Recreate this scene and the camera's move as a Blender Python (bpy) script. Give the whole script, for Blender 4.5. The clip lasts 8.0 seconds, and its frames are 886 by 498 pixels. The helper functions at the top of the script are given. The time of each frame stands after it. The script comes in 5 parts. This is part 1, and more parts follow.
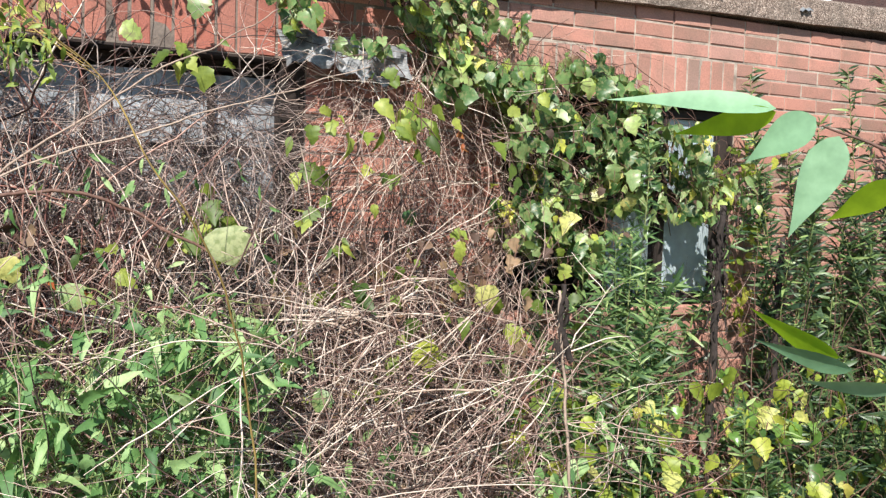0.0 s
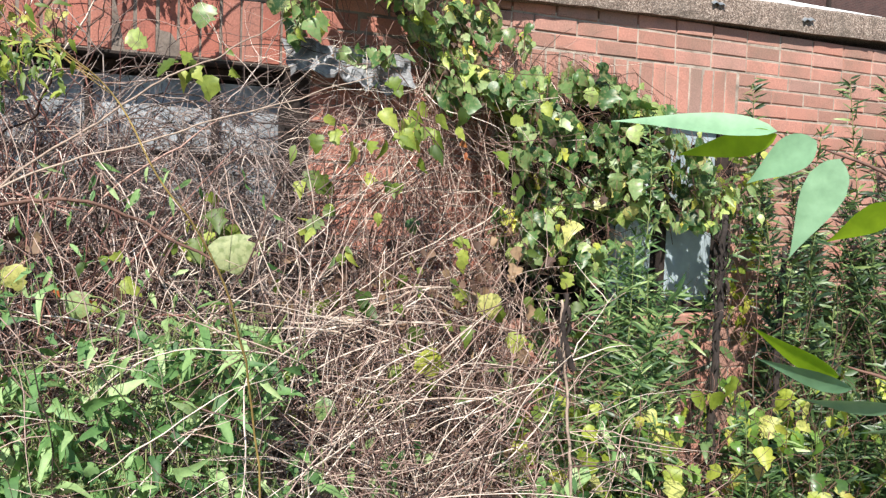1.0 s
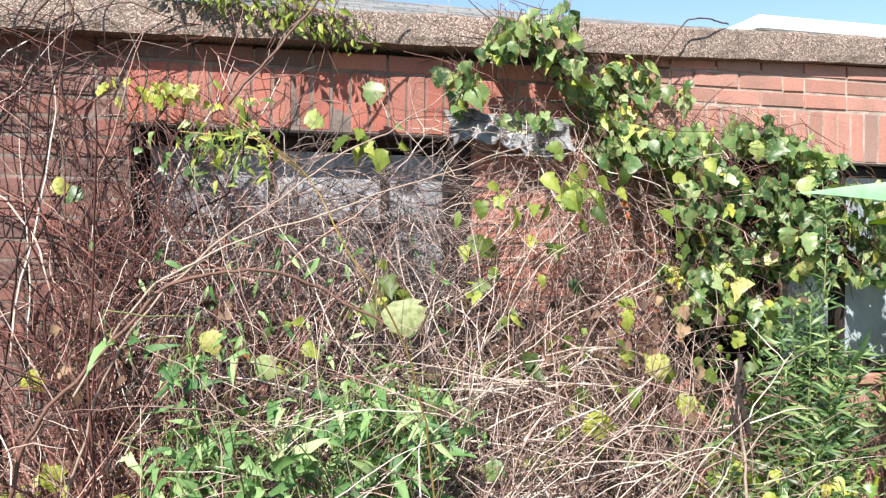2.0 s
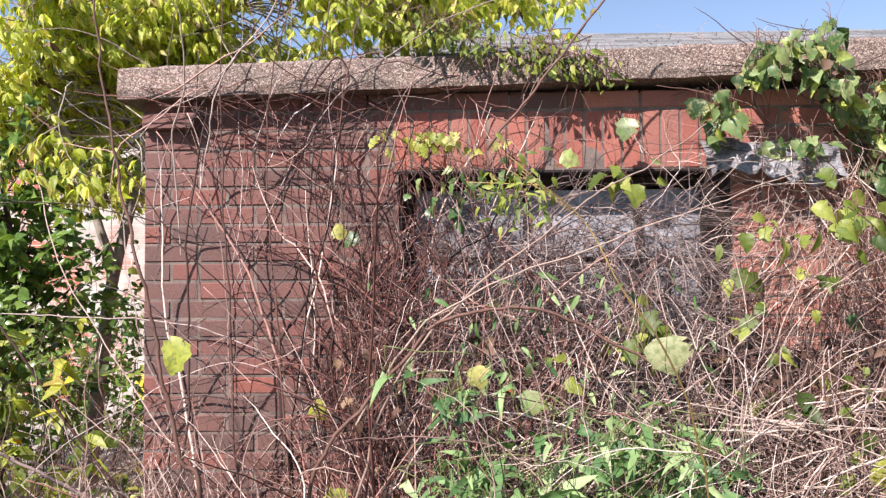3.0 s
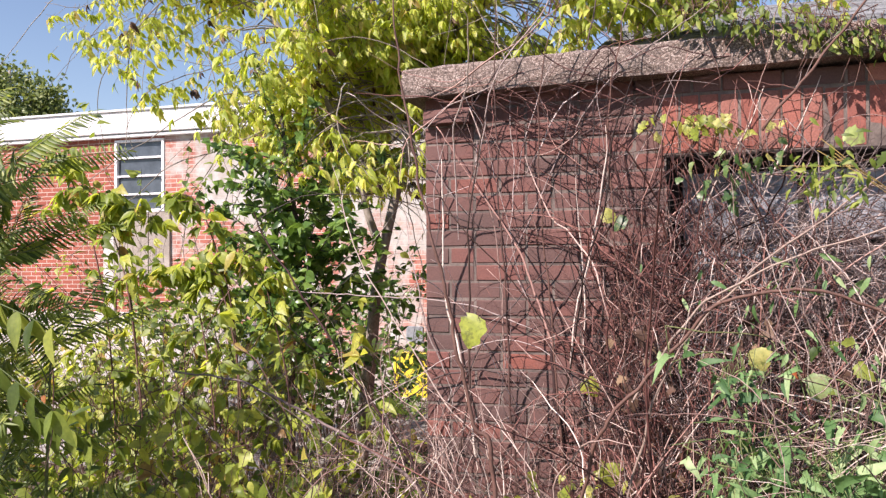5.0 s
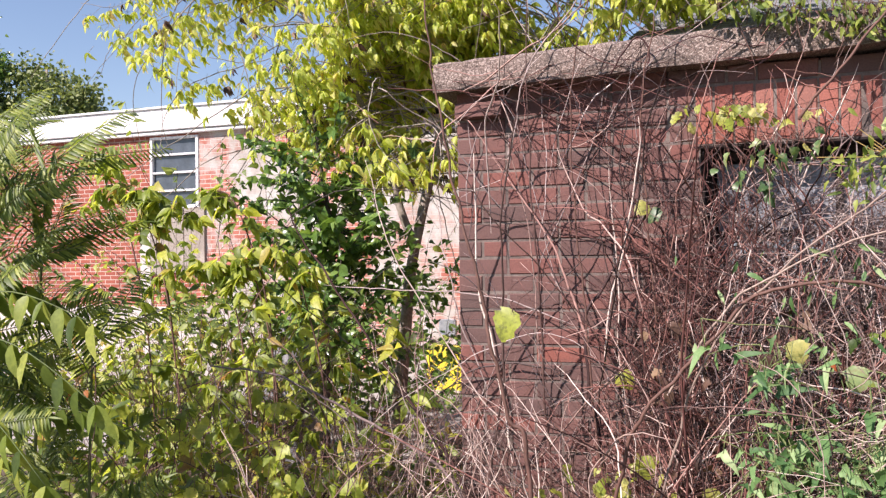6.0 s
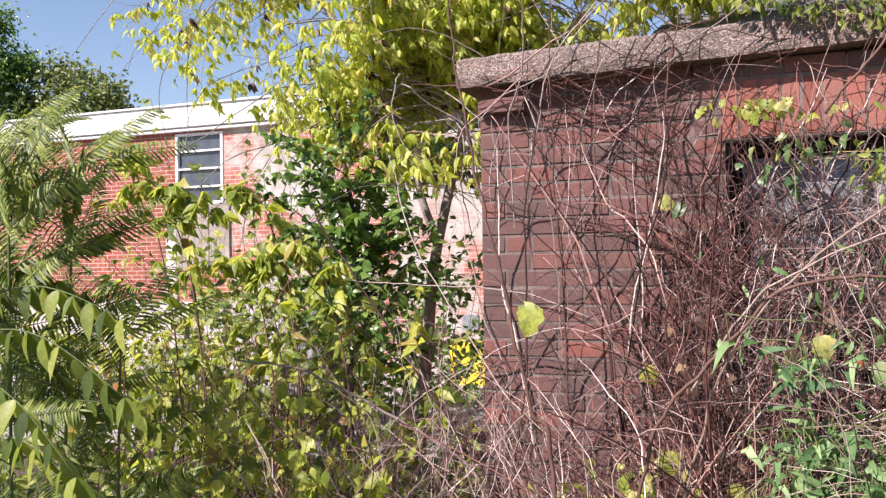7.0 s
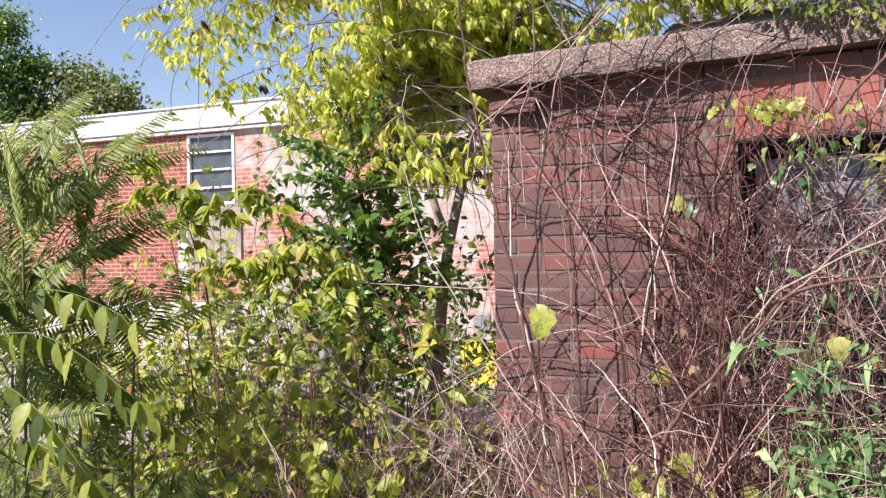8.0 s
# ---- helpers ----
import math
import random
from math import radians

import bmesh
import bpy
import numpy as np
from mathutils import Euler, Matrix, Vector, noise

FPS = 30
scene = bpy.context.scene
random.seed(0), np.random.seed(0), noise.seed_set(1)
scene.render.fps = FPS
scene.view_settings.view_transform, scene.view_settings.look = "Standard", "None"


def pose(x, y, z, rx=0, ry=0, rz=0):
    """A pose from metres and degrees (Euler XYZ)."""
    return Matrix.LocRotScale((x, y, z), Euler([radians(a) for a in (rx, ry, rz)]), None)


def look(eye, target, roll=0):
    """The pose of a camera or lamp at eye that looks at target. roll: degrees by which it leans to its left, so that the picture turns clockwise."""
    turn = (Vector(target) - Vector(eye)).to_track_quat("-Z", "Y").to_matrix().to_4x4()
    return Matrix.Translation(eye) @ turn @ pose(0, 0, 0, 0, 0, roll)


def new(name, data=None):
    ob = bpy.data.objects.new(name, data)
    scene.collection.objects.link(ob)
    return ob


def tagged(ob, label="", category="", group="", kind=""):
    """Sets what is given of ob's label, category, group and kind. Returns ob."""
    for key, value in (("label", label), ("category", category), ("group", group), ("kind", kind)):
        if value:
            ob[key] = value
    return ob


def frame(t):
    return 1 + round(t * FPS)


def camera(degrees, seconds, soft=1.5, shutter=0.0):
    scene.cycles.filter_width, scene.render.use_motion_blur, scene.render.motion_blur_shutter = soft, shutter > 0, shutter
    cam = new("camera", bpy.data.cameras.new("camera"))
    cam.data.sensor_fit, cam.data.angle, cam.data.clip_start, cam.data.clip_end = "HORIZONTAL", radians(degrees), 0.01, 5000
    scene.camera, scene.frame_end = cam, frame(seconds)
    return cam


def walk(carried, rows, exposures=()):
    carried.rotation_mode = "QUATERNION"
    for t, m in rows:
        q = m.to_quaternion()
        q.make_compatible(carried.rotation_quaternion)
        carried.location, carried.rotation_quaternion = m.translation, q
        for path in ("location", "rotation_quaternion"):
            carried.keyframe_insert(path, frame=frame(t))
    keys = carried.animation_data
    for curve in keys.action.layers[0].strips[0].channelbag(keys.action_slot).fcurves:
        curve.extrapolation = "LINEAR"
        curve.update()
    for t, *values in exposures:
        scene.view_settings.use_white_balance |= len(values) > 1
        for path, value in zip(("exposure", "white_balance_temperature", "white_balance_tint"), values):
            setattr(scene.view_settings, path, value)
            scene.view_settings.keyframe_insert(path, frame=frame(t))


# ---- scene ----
cam = camera(55.1, 8.0, 1.35)
PATH = [
    (0, (1.288, -2.966, 1.685), (2.135, -1.16, 1.542), 1.9),
    (0.5, (1.286, -2.971, 1.692), (2.129, -1.162, 1.562), 2.0),
    (1, (1.281, -2.973, 1.695), (2.124, -1.164, 1.565), 2.1),
    (1.5, (1.266, -2.984, 1.704), (2.045, -1.145, 1.61), 1.9),
    (2, (1.238, -3.006, 1.709), (1.738, -1.07, 1.707), 0.5),
    (2.2, (1.228, -3.018, 1.713), (1.575, -1.048, 1.743), -0.2),
    (3.3, (1.159, -3.069, 1.723), (1.006, -1.076, 1.803), -0.5),
    (3.5, (1.142, -3.102, 1.729), (0.924, -1.116, 1.805), -0.8),
    (4, (1.1, -3.14, 1.724), (0.667, -1.189, 1.787), -0.7),
    (4.5, (1.095, -3.155, 1.707), (0.555, -1.231, 1.766), -0.1),
    (5, (1.078, -3.185, 1.712), (0.481, -1.277, 1.757), -0.4),
    (6.5, (1.076, -3.198, 1.716), (0.382, -1.323, 1.74), -0.9),
    (7, (1.078, -3.205, 1.715), (0.359, -1.338, 1.734), -0.9),
    (7.5, (1.076, -3.205, 1.716), (0.342, -1.345, 1.735), -0.9),
    (8, (1.076, -3.205, 1.724), (0.333, -1.348, 1.742), -1.1),
]
walk(cam, [(t, look(eye, target, roll)) for t, eye, target, roll in PATH], [(0, 0.97, 6550, 6), (1.5, 1.05, 6550, 6), (2, 1.25, 6550, 9), (2.2, 1.22, 6550, 12), (3.3, 0.95, 6650, 22), (4.5, 0.84, 6700, 23), (8, 0.88, 6550, 24)])

# ---- light ----
world = bpy.data.worlds.new("sky")
scene.world = world
world.use_nodes = True
wn = world.node_tree
sky = wn.nodes.new("ShaderNodeTexSky")
sky.sky_type = "NISHITA"
sky.sun_disc = False
SUN_EL, SUN_AZ = 44.0, 214.0          # degrees; azimuth clockwise from +y
sky.sun_elevation, sky.sun_rotation = radians(SUN_EL), radians(SUN_AZ)
sky.air_density, sky.dust_density, sky.ozone_density = 1.15, 0.0, 2.6
wn.nodes["Background"].inputs["Strength"].default_value = 0.084
wn.links.new(sky.outputs["Color"], wn.nodes["Background"].inputs["Color"])

sun_way = Vector((math.sin(radians(SUN_AZ)) * math.cos(radians(SUN_EL)),
                  math.cos(radians(SUN_AZ)) * math.cos(radians(SUN_EL)), math.sin(radians(SUN_EL))))
sun_data = bpy.data.lights.new("sun", "SUN")
sun_data.energy, sun_data.angle, sun_data.color = 5.0, radians(0.53), (1.0, 0.95, 0.89)
sun = new("sun", sun_data)
sun.matrix_world = look(sun_way * 30, (0, 0, 0))


# ---- materials ----
def nodes_of(name):
    m = bpy.data.materials.new(name)
    m.use_nodes = True
    nt = m.node_tree
    return m, nt, nt.nodes["Principled BSDF"]


def node(nt, kind, **inputs):
    n = nt.nodes.new(kind)
    for k, v in inputs.items():
        n.inputs[k.replace("_", " ")].default_value = v
    return n


def ramp(nt, fac, stops):
    n = nt.nodes.new("ShaderNodeValToRGB")
    el = n.color_ramp.elements
    while len(el) < len(stops):
        el.new(0.5)
    for e, (p, c) in zip(el, stops):
        e.position, e.color = p, (*c, 1)
    nt.links.new(fac, n.inputs["Fac"])
    return n.outputs["Color"]


def mix(nt, fac, a, b, how="MIX"):
    n = nt.nodes.new("ShaderNodeMix")
    n.data_type, n.blend_type = "RGBA", how
    for sock, v in ((n.inputs[0], fac), (n.inputs[6], a), (n.inputs[7], b)):
        if isinstance(v, bpy.types.NodeSocket):
            nt.links.new(v, sock)
        elif isinstance(v, (int, float)):
            sock.default_value = v
        else:
            sock.default_value = (*v, 1)
    return n.outputs[2]


def coords(nt, which="Object"):
    return nt.nodes.new("ShaderNodeTexCoord").outputs[which]


def world_pos(nt):
    return nt.nodes.new("ShaderNodeNewGeometry").outputs["Position"]


def noise_tex(nt, vec, scale, detail=4.0, rough=0.6):
    n = node(nt, "ShaderNodeTexNoise", Scale=scale, Detail=detail, Roughness=rough)
    nt.links.new(vec, n.inputs["Vector"])
    return n.outputs["Fac"]


def bump(nt, bsdf, height, strength=0.4, distance=0.01):
    b = node(nt, "ShaderNodeBump", Strength=strength, Distance=distance)
    nt.links.new(height, b.inputs["Height"])
    nt.links.new(b.outputs["Normal"], bsdf.inputs["Normal"])


def piece_random(nt):
    """One random value a piece, whether it is an object of its own or an island of a joined mesh."""
    a = nt.nodes.new("ShaderNodeObjectInfo").outputs["Random"]
    b = nt.nodes.new("ShaderNodeNewGeometry").outputs["Random Per Island"]
    add = nt.nodes.new("ShaderNodeMath")
    add.operation = "ADD"
    nt.links.new(a, add.inputs[0])
    nt.links.new(b, add.inputs[1])
    fr = nt.nodes.new("ShaderNodeMath")
    fr.operation = "FRACT"
    nt.links.new(add.outputs[0], fr.inputs[0])
    return fr.outputs[0]


def brick_material(name, stops, stain=(0.05, 0.035, 0.035), stain_amount=0.5):
    m, nt, b = nodes_of(name)
    base = ramp(nt, piece_random(nt), stops)
    pos = world_pos(nt)
    blot = noise_tex(nt, pos, 5.5, 6)
    grain = noise_tex(nt, pos, 160, 3)
    big = ramp(nt, blot, [(0.45, (0, 0, 0)), (0.72, (stain_amount,) * 3)])
    col = mix(nt, big, base, stain)
    gr = ramp(nt, grain, [(0.3, (0.76, 0.76, 0.76)), (0.7, (1.14, 1.12, 1.1))])
    col = mix(nt, 1.0, col, gr, "MULTIPLY")
    lime = ramp(nt, noise_tex(nt, pos, 23, 5), [(0.66, (0, 0, 0)), (0.8, (0.35,) * 3)])
    col = mix(nt, lime, col, (0.45, 0.4, 0.37))
    nt.links.new(col, b.inputs["Base Color"])
    b.inputs["Roughness"].default_value = 0.82
    bump(nt, b, grain, 0.5, 0.004)
    return m


BRICK_DARK = brick_material("brick_dark", [(0.0, (0.115, 0.066, 0.058)), (0.35, (0.16, 0.078, 0.066)), (0.75, (0.185, 0.08, 0.066)), (0.95, (0.205, 0.081, 0.065)), (1.0, (0.25, 0.085, 0.062))], (0.1, 0.064, 0.056), 0.6)
BRICK_RED = brick_material("brick_red", [(0.0, (0.26, 0.085, 0.062)), (0.5, (0.34, 0.11, 0.08)), (1.0, (0.3, 0.13, 0.10))], (0.1, 0.05, 0.045), 0.4)
BRICK_ORANGE = brick_material("brick_orange", [(0.0, (0.27, 0.1, 0.075)), (0.4, (0.38, 0.15, 0.11)), (0.8, (0.46, 0.2, 0.15)), (1.0, (0.32, 0.16, 0.13))], (0.2, 0.1, 0.08), 0.5)
BRICK_PINK = brick_material("brick_pink", [(0.0, (0.26, 0.145, 0.115)), (0.3, (0.38, 0.175, 0.135)), (0.6, (0.44, 0.205, 0.16)), (0.85, (0.37, 0.2, 0.165)), (1.0, (0.24, 0.155, 0.13))], (0.2, 0.135, 0.105), 0.75)


def plain_material(name, c1, c2, scale=8.0, fine=120.0, rough=0.8, relief=0.3, metal=0.0):
    m, nt, b = nodes_of(name)
    pos = world_pos(nt)
    col = ramp(nt, noise_tex(nt, pos, scale, 6), [(0.3, c1), (0.7, c2)])
    g = noise_tex(nt, pos, fine, 3)
    col = mix(nt, 1.0, col, ramp(nt, g, [(0.3, (0.72,) * 3), (0.7, (1.12,) * 3)]), "MULTIPLY")
    nt.links.new(col, b.inputs["Base Color"])
    b.inputs["Roughness"].default_value, b.inputs["Metallic"].default_value = rough, metal
    bump(nt, b, g, relief, 0.004)
    return m


MORTAR = plain_material("mortar", (0.08, 0.058, 0.05), (0.24, 0.19, 0.16), 9, 200)
MORTAR_PALE = plain_material("mortar_pale", (0.17, 0.13, 0.105), (0.46, 0.385, 0.325), 14, 200)


def coping_material():
    m, nt, b = nodes_of("pebbled_concrete")
    pos = world_pos(nt)
    v = node(nt, "ShaderNodeTexVoronoi", Scale=210.0)
    nt.links.new(pos, v.inputs["Vector"])
    sep = nt.nodes.new("ShaderNodeSeparateColor")
    nt.links.new(v.outputs["Color"], sep.inputs[0])
    stones = ramp(nt, sep.outputs[0], [(0.0, (0.09, 0.062, 0.05)), (0.35, (0.2, 0.145, 0.118)), (0.75, (0.32, 0.24, 0.2)), (1.0, (0.52, 0.43, 0.37))])
    joint = ramp(nt, v.outputs["Distance"], [(0.35, (1, 1, 1)), (0.75, (0.4, 0.38, 0.36))])
    col = mix(nt, 1.0, stones, joint, "MULTIPLY")
    dirt = ramp(nt, noise_tex(nt, pos, 4.5, 7), [(0.42, (0, 0, 0)), (0.75, (0.7,) * 3)])
    col = mix(nt, dirt, col, (0.1, 0.085, 0.07))
    nt.links.new(col, b.inputs["Base Color"])
    b.inputs["Roughness"].default_value = 0.85
    bump(nt, b, v.outputs["Distance"], 0.35, -0.004)
    return m


COPING = coping_material()


def leaf_material(name, stops, glow=0.38, rough=0.45, blot=None):
    """Leaf: a colour a leaf, veins' unevenness, light shining through."""
    m, nt, b = nodes_of(name)
    rnd = piece_random(nt)
    pos = world_pos(nt)
    col = ramp(nt, rnd, stops)
    n = noise_tex(nt, pos, 60, 4)
    col = mix(nt, 1.0, col, ramp(nt, n, [(0.3, (0.75, 0.78, 0.7)), (0.7, (1.2, 1.15, 1.1))]), "MULTIPLY")
    if blot:
        col = mix(nt, ramp(nt, noise_tex(nt, pos, 55, 4), [(0.5, (0, 0, 0)), (0.62, (0.8,) * 3)]), col, blot)
    nt.links.new(col, b.inputs["Base Color"])
    b.inputs["Roughness"].default_value = rough
    tr = nt.nodes.new("ShaderNodeBsdfTranslucent")
    bright = mix(nt, 1.0, col, (1.4, 1.38, 0.8), "MULTIPLY")
    nt.links.new(bright, tr.inputs["Color"])
    ms = nt.nodes.new("ShaderNodeMixShader")
    ms.inputs[0].default_value = glow
    nt.links.new(b.outputs[0], ms.inputs[1])
    nt.links.new(tr.outputs[0], ms.inputs[2])
    nt.links.new(ms.outputs[0], nt.nodes["Material Output"].inputs["Surface"])
    return m


LEAF_BOXELDER = leaf_material("leaf_yellow_green", [(0.0, (0.28, 0.36, 0.05)), (0.3, (0.48, 0.56, 0.1)), (0.65, (0.62, 0.68, 0.17)), (0.92, (0.72, 0.7, 0.25)), (1.0, (0.45, 0.32, 0.12))], 0.6)
LEAF_DARK = leaf_material("leaf_dark_green", [(0.0, (0.04, 0.09, 0.02)), (0.5, (0.11, 0.21, 0.042)), (1.0, (0.25, 0.38, 0.1))], 0.38, 0.3)
LEAF_IVY = leaf_material("leaf_vine", [(0.0, (0.03, 0.075, 0.025)), (0.3, (0.075, 0.16, 0.05)), (0.6, (0.16, 0.26, 0.1)), (0.82, (0.32, 0.42, 0.2)), (0.93, (0.42, 0.52, 0.1)), (0.97, (0.6, 0.55, 0.1)), (1.0, (0.58, 0.57, 0.34))], 0.38, 0.4, (0.26, 0.26, 0.12))
LEAF_RED = leaf_material("leaf_orange_red", [(0.0, (0.33, 0.09, 0.03)), (1.0, (0.42, 0.17, 0.06))], 0.35, 0.5, (0.2, 0.05, 0.02))
LEAF_PALE = leaf_material("leaf_bleached", [(0.0, (0.36, 0.4, 0.22)), (1.0, (0.44, 0.47, 0.28))], 0.35, 0.55, (0.2, 0.25, 0.1))
LEAF_YELLOW = leaf_material("leaf_yellowing", [(0.0, (0.26, 0.33, 0.05)), (0.6, (0.42, 0.45, 0.08)), (1.0, (0.52, 0.5, 0.2))], 0.4, 0.5, (0.14, 0.16, 0.04))
LEAF_FRESH = leaf_material("leaf_fresh_green", [(0.0, (0.04, 0.11, 0.035)), (0.4, (0.12, 0.24, 0.08)), (0.75, (0.23, 0.37, 0.15)), (1.0, (0.36, 0.47, 0.24))], 0.32, 0.6)
LEAF_ROD = leaf_material("leaf_narrow_green", [(0.0, (0.018, 0.04, 0.02)), (0.55, (0.05, 0.095, 0.035)), (0.88, (0.13, 0.2, 0.075)), (1.0, (0.3, 0.4, 0.15))], 0.3, 0.42)
LEAF_ROD_PALE = leaf_material("leaf_narrow_pale", [(0.0, (0.025, 0.06, 0.025)), (0.5, (0.085, 0.16, 0.06)), (0.85, (0.2, 0.3, 0.12)), (1.0, (0.4, 0.5, 0.22))], 0.35, 0.42)
LEAF_SUMAC = leaf_material("leaf_frond", [(0.0, (0.05, 0.09, 0.018)), (0.5, (0.17, 0.24, 0.04)), (1.0, (0.39, 0.44, 0.1))], 0.42, 0.5)
LEAF_LIME = leaf_material("leaf_lime", [(0.0, (0.11, 0.165, 0.026)), (0.35, (0.27, 0.345, 0.05)), (0.7, (0.46, 0.52, 0.09)), (0.94, (0.54, 0.55, 0.12)), (1.0, (0.4, 0.22, 0.09))], 0.54)
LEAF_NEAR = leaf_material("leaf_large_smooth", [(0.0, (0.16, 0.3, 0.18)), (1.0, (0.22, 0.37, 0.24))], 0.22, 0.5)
# Lit copy of the near leaf: light through the blade is in its colour.
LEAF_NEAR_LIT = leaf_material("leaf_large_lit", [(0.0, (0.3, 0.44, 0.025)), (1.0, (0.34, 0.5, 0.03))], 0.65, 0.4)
LEAF_DEAD = leaf_material("leaf_dead", [(0.0, (0.045, 0.024, 0.018)), (0.6, (0.12, 0.066, 0.045)), (1.0, (0.27, 0.18, 0.11))], 0.15, 0.7)
LEAF_FAR = leaf_material("leaf_far_tree", [(0.0, (0.09, 0.13, 0.035)), (0.6, (0.18, 0.23, 0.07)), (1.0, (0.28, 0.32, 0.12))], 0.3, 0.5)


def twig_material(name, stops):
    m, nt, b = nodes_of(name)
    pos = world_pos(nt)
    col = ramp(nt, piece_random(nt), stops)
    n = noise_tex(nt, pos, 70, 4)
    col = mix(nt, 1.0, col, ramp(nt, n, [(0.3, (0.65,) * 3), (0.7, (1.2,) * 3)]), "MULTIPLY")
    nt.links.new(col, b.inputs["Base Color"])
    b.inputs["Roughness"].default_value = 0.75
    bump(nt, b, n, 0.3, 0.002)
    return m


TWIG_GREY = twig_material("twig_grey", [(0.0, (0.04, 0.026, 0.023)), (0.4, (0.18, 0.125, 0.115)), (0.75, (0.42, 0.33, 0.3)), (1.0, (0.72, 0.6, 0.55))])
TWIG_TAN = twig_material("twig_tan", [(0.0, (0.032, 0.018, 0.015)), (0.35, (0.2, 0.115, 0.095)), (0.68, (0.52, 0.37, 0.31)), (1.0, (0.85, 0.72, 0.62))])
TWIG_RED = twig_material("twig_reddish", [(0.0, (0.022, 0.01, 0.009)), (0.5, (0.115, 0.04, 0.033)), (0.82, (0.33, 0.15, 0.118)), (1.0, (0.62, 0.44, 0.37))])
TWIG_MID = twig_material("twig_mid", [(0.0, (0.26, 0.18, 0.14)), (1.0, (0.4, 0.3, 0.24))])
TWIG_BROWN = twig_material("twig_brown", [(0.0, (0.09, 0.045, 0.035)), (1.0, (0.17, 0.085, 0.06))])
TWIG_STRAW = twig_material("twig_straw", [(0.0, (0.4, 0.29, 0.23)), (0.6, (0.62, 0.5, 0.42)), (1.0, (0.8, 0.7, 0.6))])
# Near-black stem colour that stands in for shade deep in the heap.
TWIG_GAP_SHADE = twig_material("twig_gap_shade", [(0.0, (0.012, 0.008, 0.007)), (0.7, (0.05, 0.028, 0.023)), (1.0, (0.12, 0.07, 0.055))])
STEM_GREEN = twig_material("stem_green", [(0.0, (0.1, 0.14, 0.04)), (1.0, (0.2, 0.22, 0.08))])
STEM_GOLD = twig_material("stem_golden", [(0.0, (0.3, 0.2, 0.06)), (1.0, (0.42, 0.3, 0.1))])
BARK = plain_material("bark", (0.17, 0.14, 0.11), (0.4, 0.35, 0.29), 14, 60, 0.9, 0.7)
BARK_DARK = plain_material("bark_dark", (0.045, 0.035, 0.03), (0.1, 0.08, 0.065), 14, 60, 0.9, 0.7)
WITHERED = plain_material("withered_stalk_brown", (0.012, 0.008, 0.007), (0.045, 0.031, 0.027), 30, 90, 0.9, 0.5)
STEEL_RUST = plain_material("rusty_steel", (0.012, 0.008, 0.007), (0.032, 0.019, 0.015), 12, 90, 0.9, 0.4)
PAINT_GREY = plain_material("grey_board_paint", (0.1, 0.106, 0.12), (0.46, 0.48, 0.52), 5, 60, 0.7, 0.2)
PAINT_WHITE = plain_material("white_paint", (0.74, 0.74, 0.73), (0.84, 0.84, 0.83), 1.5, 30, 0.55, 0.1)
WOOD_WEATHERED = plain_material("weathered_wood", (0.26, 0.22, 0.18), (0.42, 0.37, 0.31), 5, 50, 0.85, 0.4)
CONCRETE = plain_material("pale_concrete", (0.5, 0.45, 0.4), (0.66, 0.61, 0.56), 2.5, 40, 0.85, 0.3)
PAVING = plain_material("worn_paving", (0.26, 0.235, 0.21), (0.46, 0.43, 0.39), 2.5, 40, 0.9, 0.4)
YELLOW = plain_material("yellow_paint", (0.72, 0.56, 0.03), (0.8, 0.64, 0.05), 4, 60, 0.5, 0.1)
# Near black: shade of the room behind the windows, put into colour.
ROOM_SHADE = plain_material("room_shade", (0.03, 0.03, 0.03), (0.06, 0.055, 0.05), 3, 40, 0.9, 0.1)
PLASTER_GREY = plain_material("grey_plaster", (0.16, 0.16, 0.17), (0.33, 0.33, 0.34), 7, 80, 0.9, 0.4)
FELT = plain_material("grey_roofing_felt", (0.07, 0.07, 0.075), (0.36, 0.36, 0.38), 16, 90, 0.85, 0.5)
METAL_GREY = plain_material("galvanised_metal", (0.3, 0.32, 0.34), (0.5, 0.52, 0.54), 20, 90, 0.4, 0.1, 0.7)
SOIL = plain_material("soil_and_litter", (0.05, 0.035, 0.022), (0.12, 0.09, 0.055), 3, 50, 0.95, 0.6)


def shingle_material():
    m, nt, b = nodes_of("asphalt_shingles")
    pos = world_pos(nt)
    col = ramp(nt, piece_random(nt), [(0.0, (0.14, 0.145, 0.15)), (1.0, (0.27, 0.275, 0.28))])
    g = noise_tex(nt, pos, 90, 3)
    col = mix(nt, 1.0, col, ramp(nt, g, [(0.3, (0.7,) * 3), (0.7, (1.2,) * 3)]), "MULTIPLY")
    nt.links.new(col, b.inputs["Base Color"])
    b.inputs["Roughness"].default_value = 0.9
    return m


SHINGLE = shingle_material()


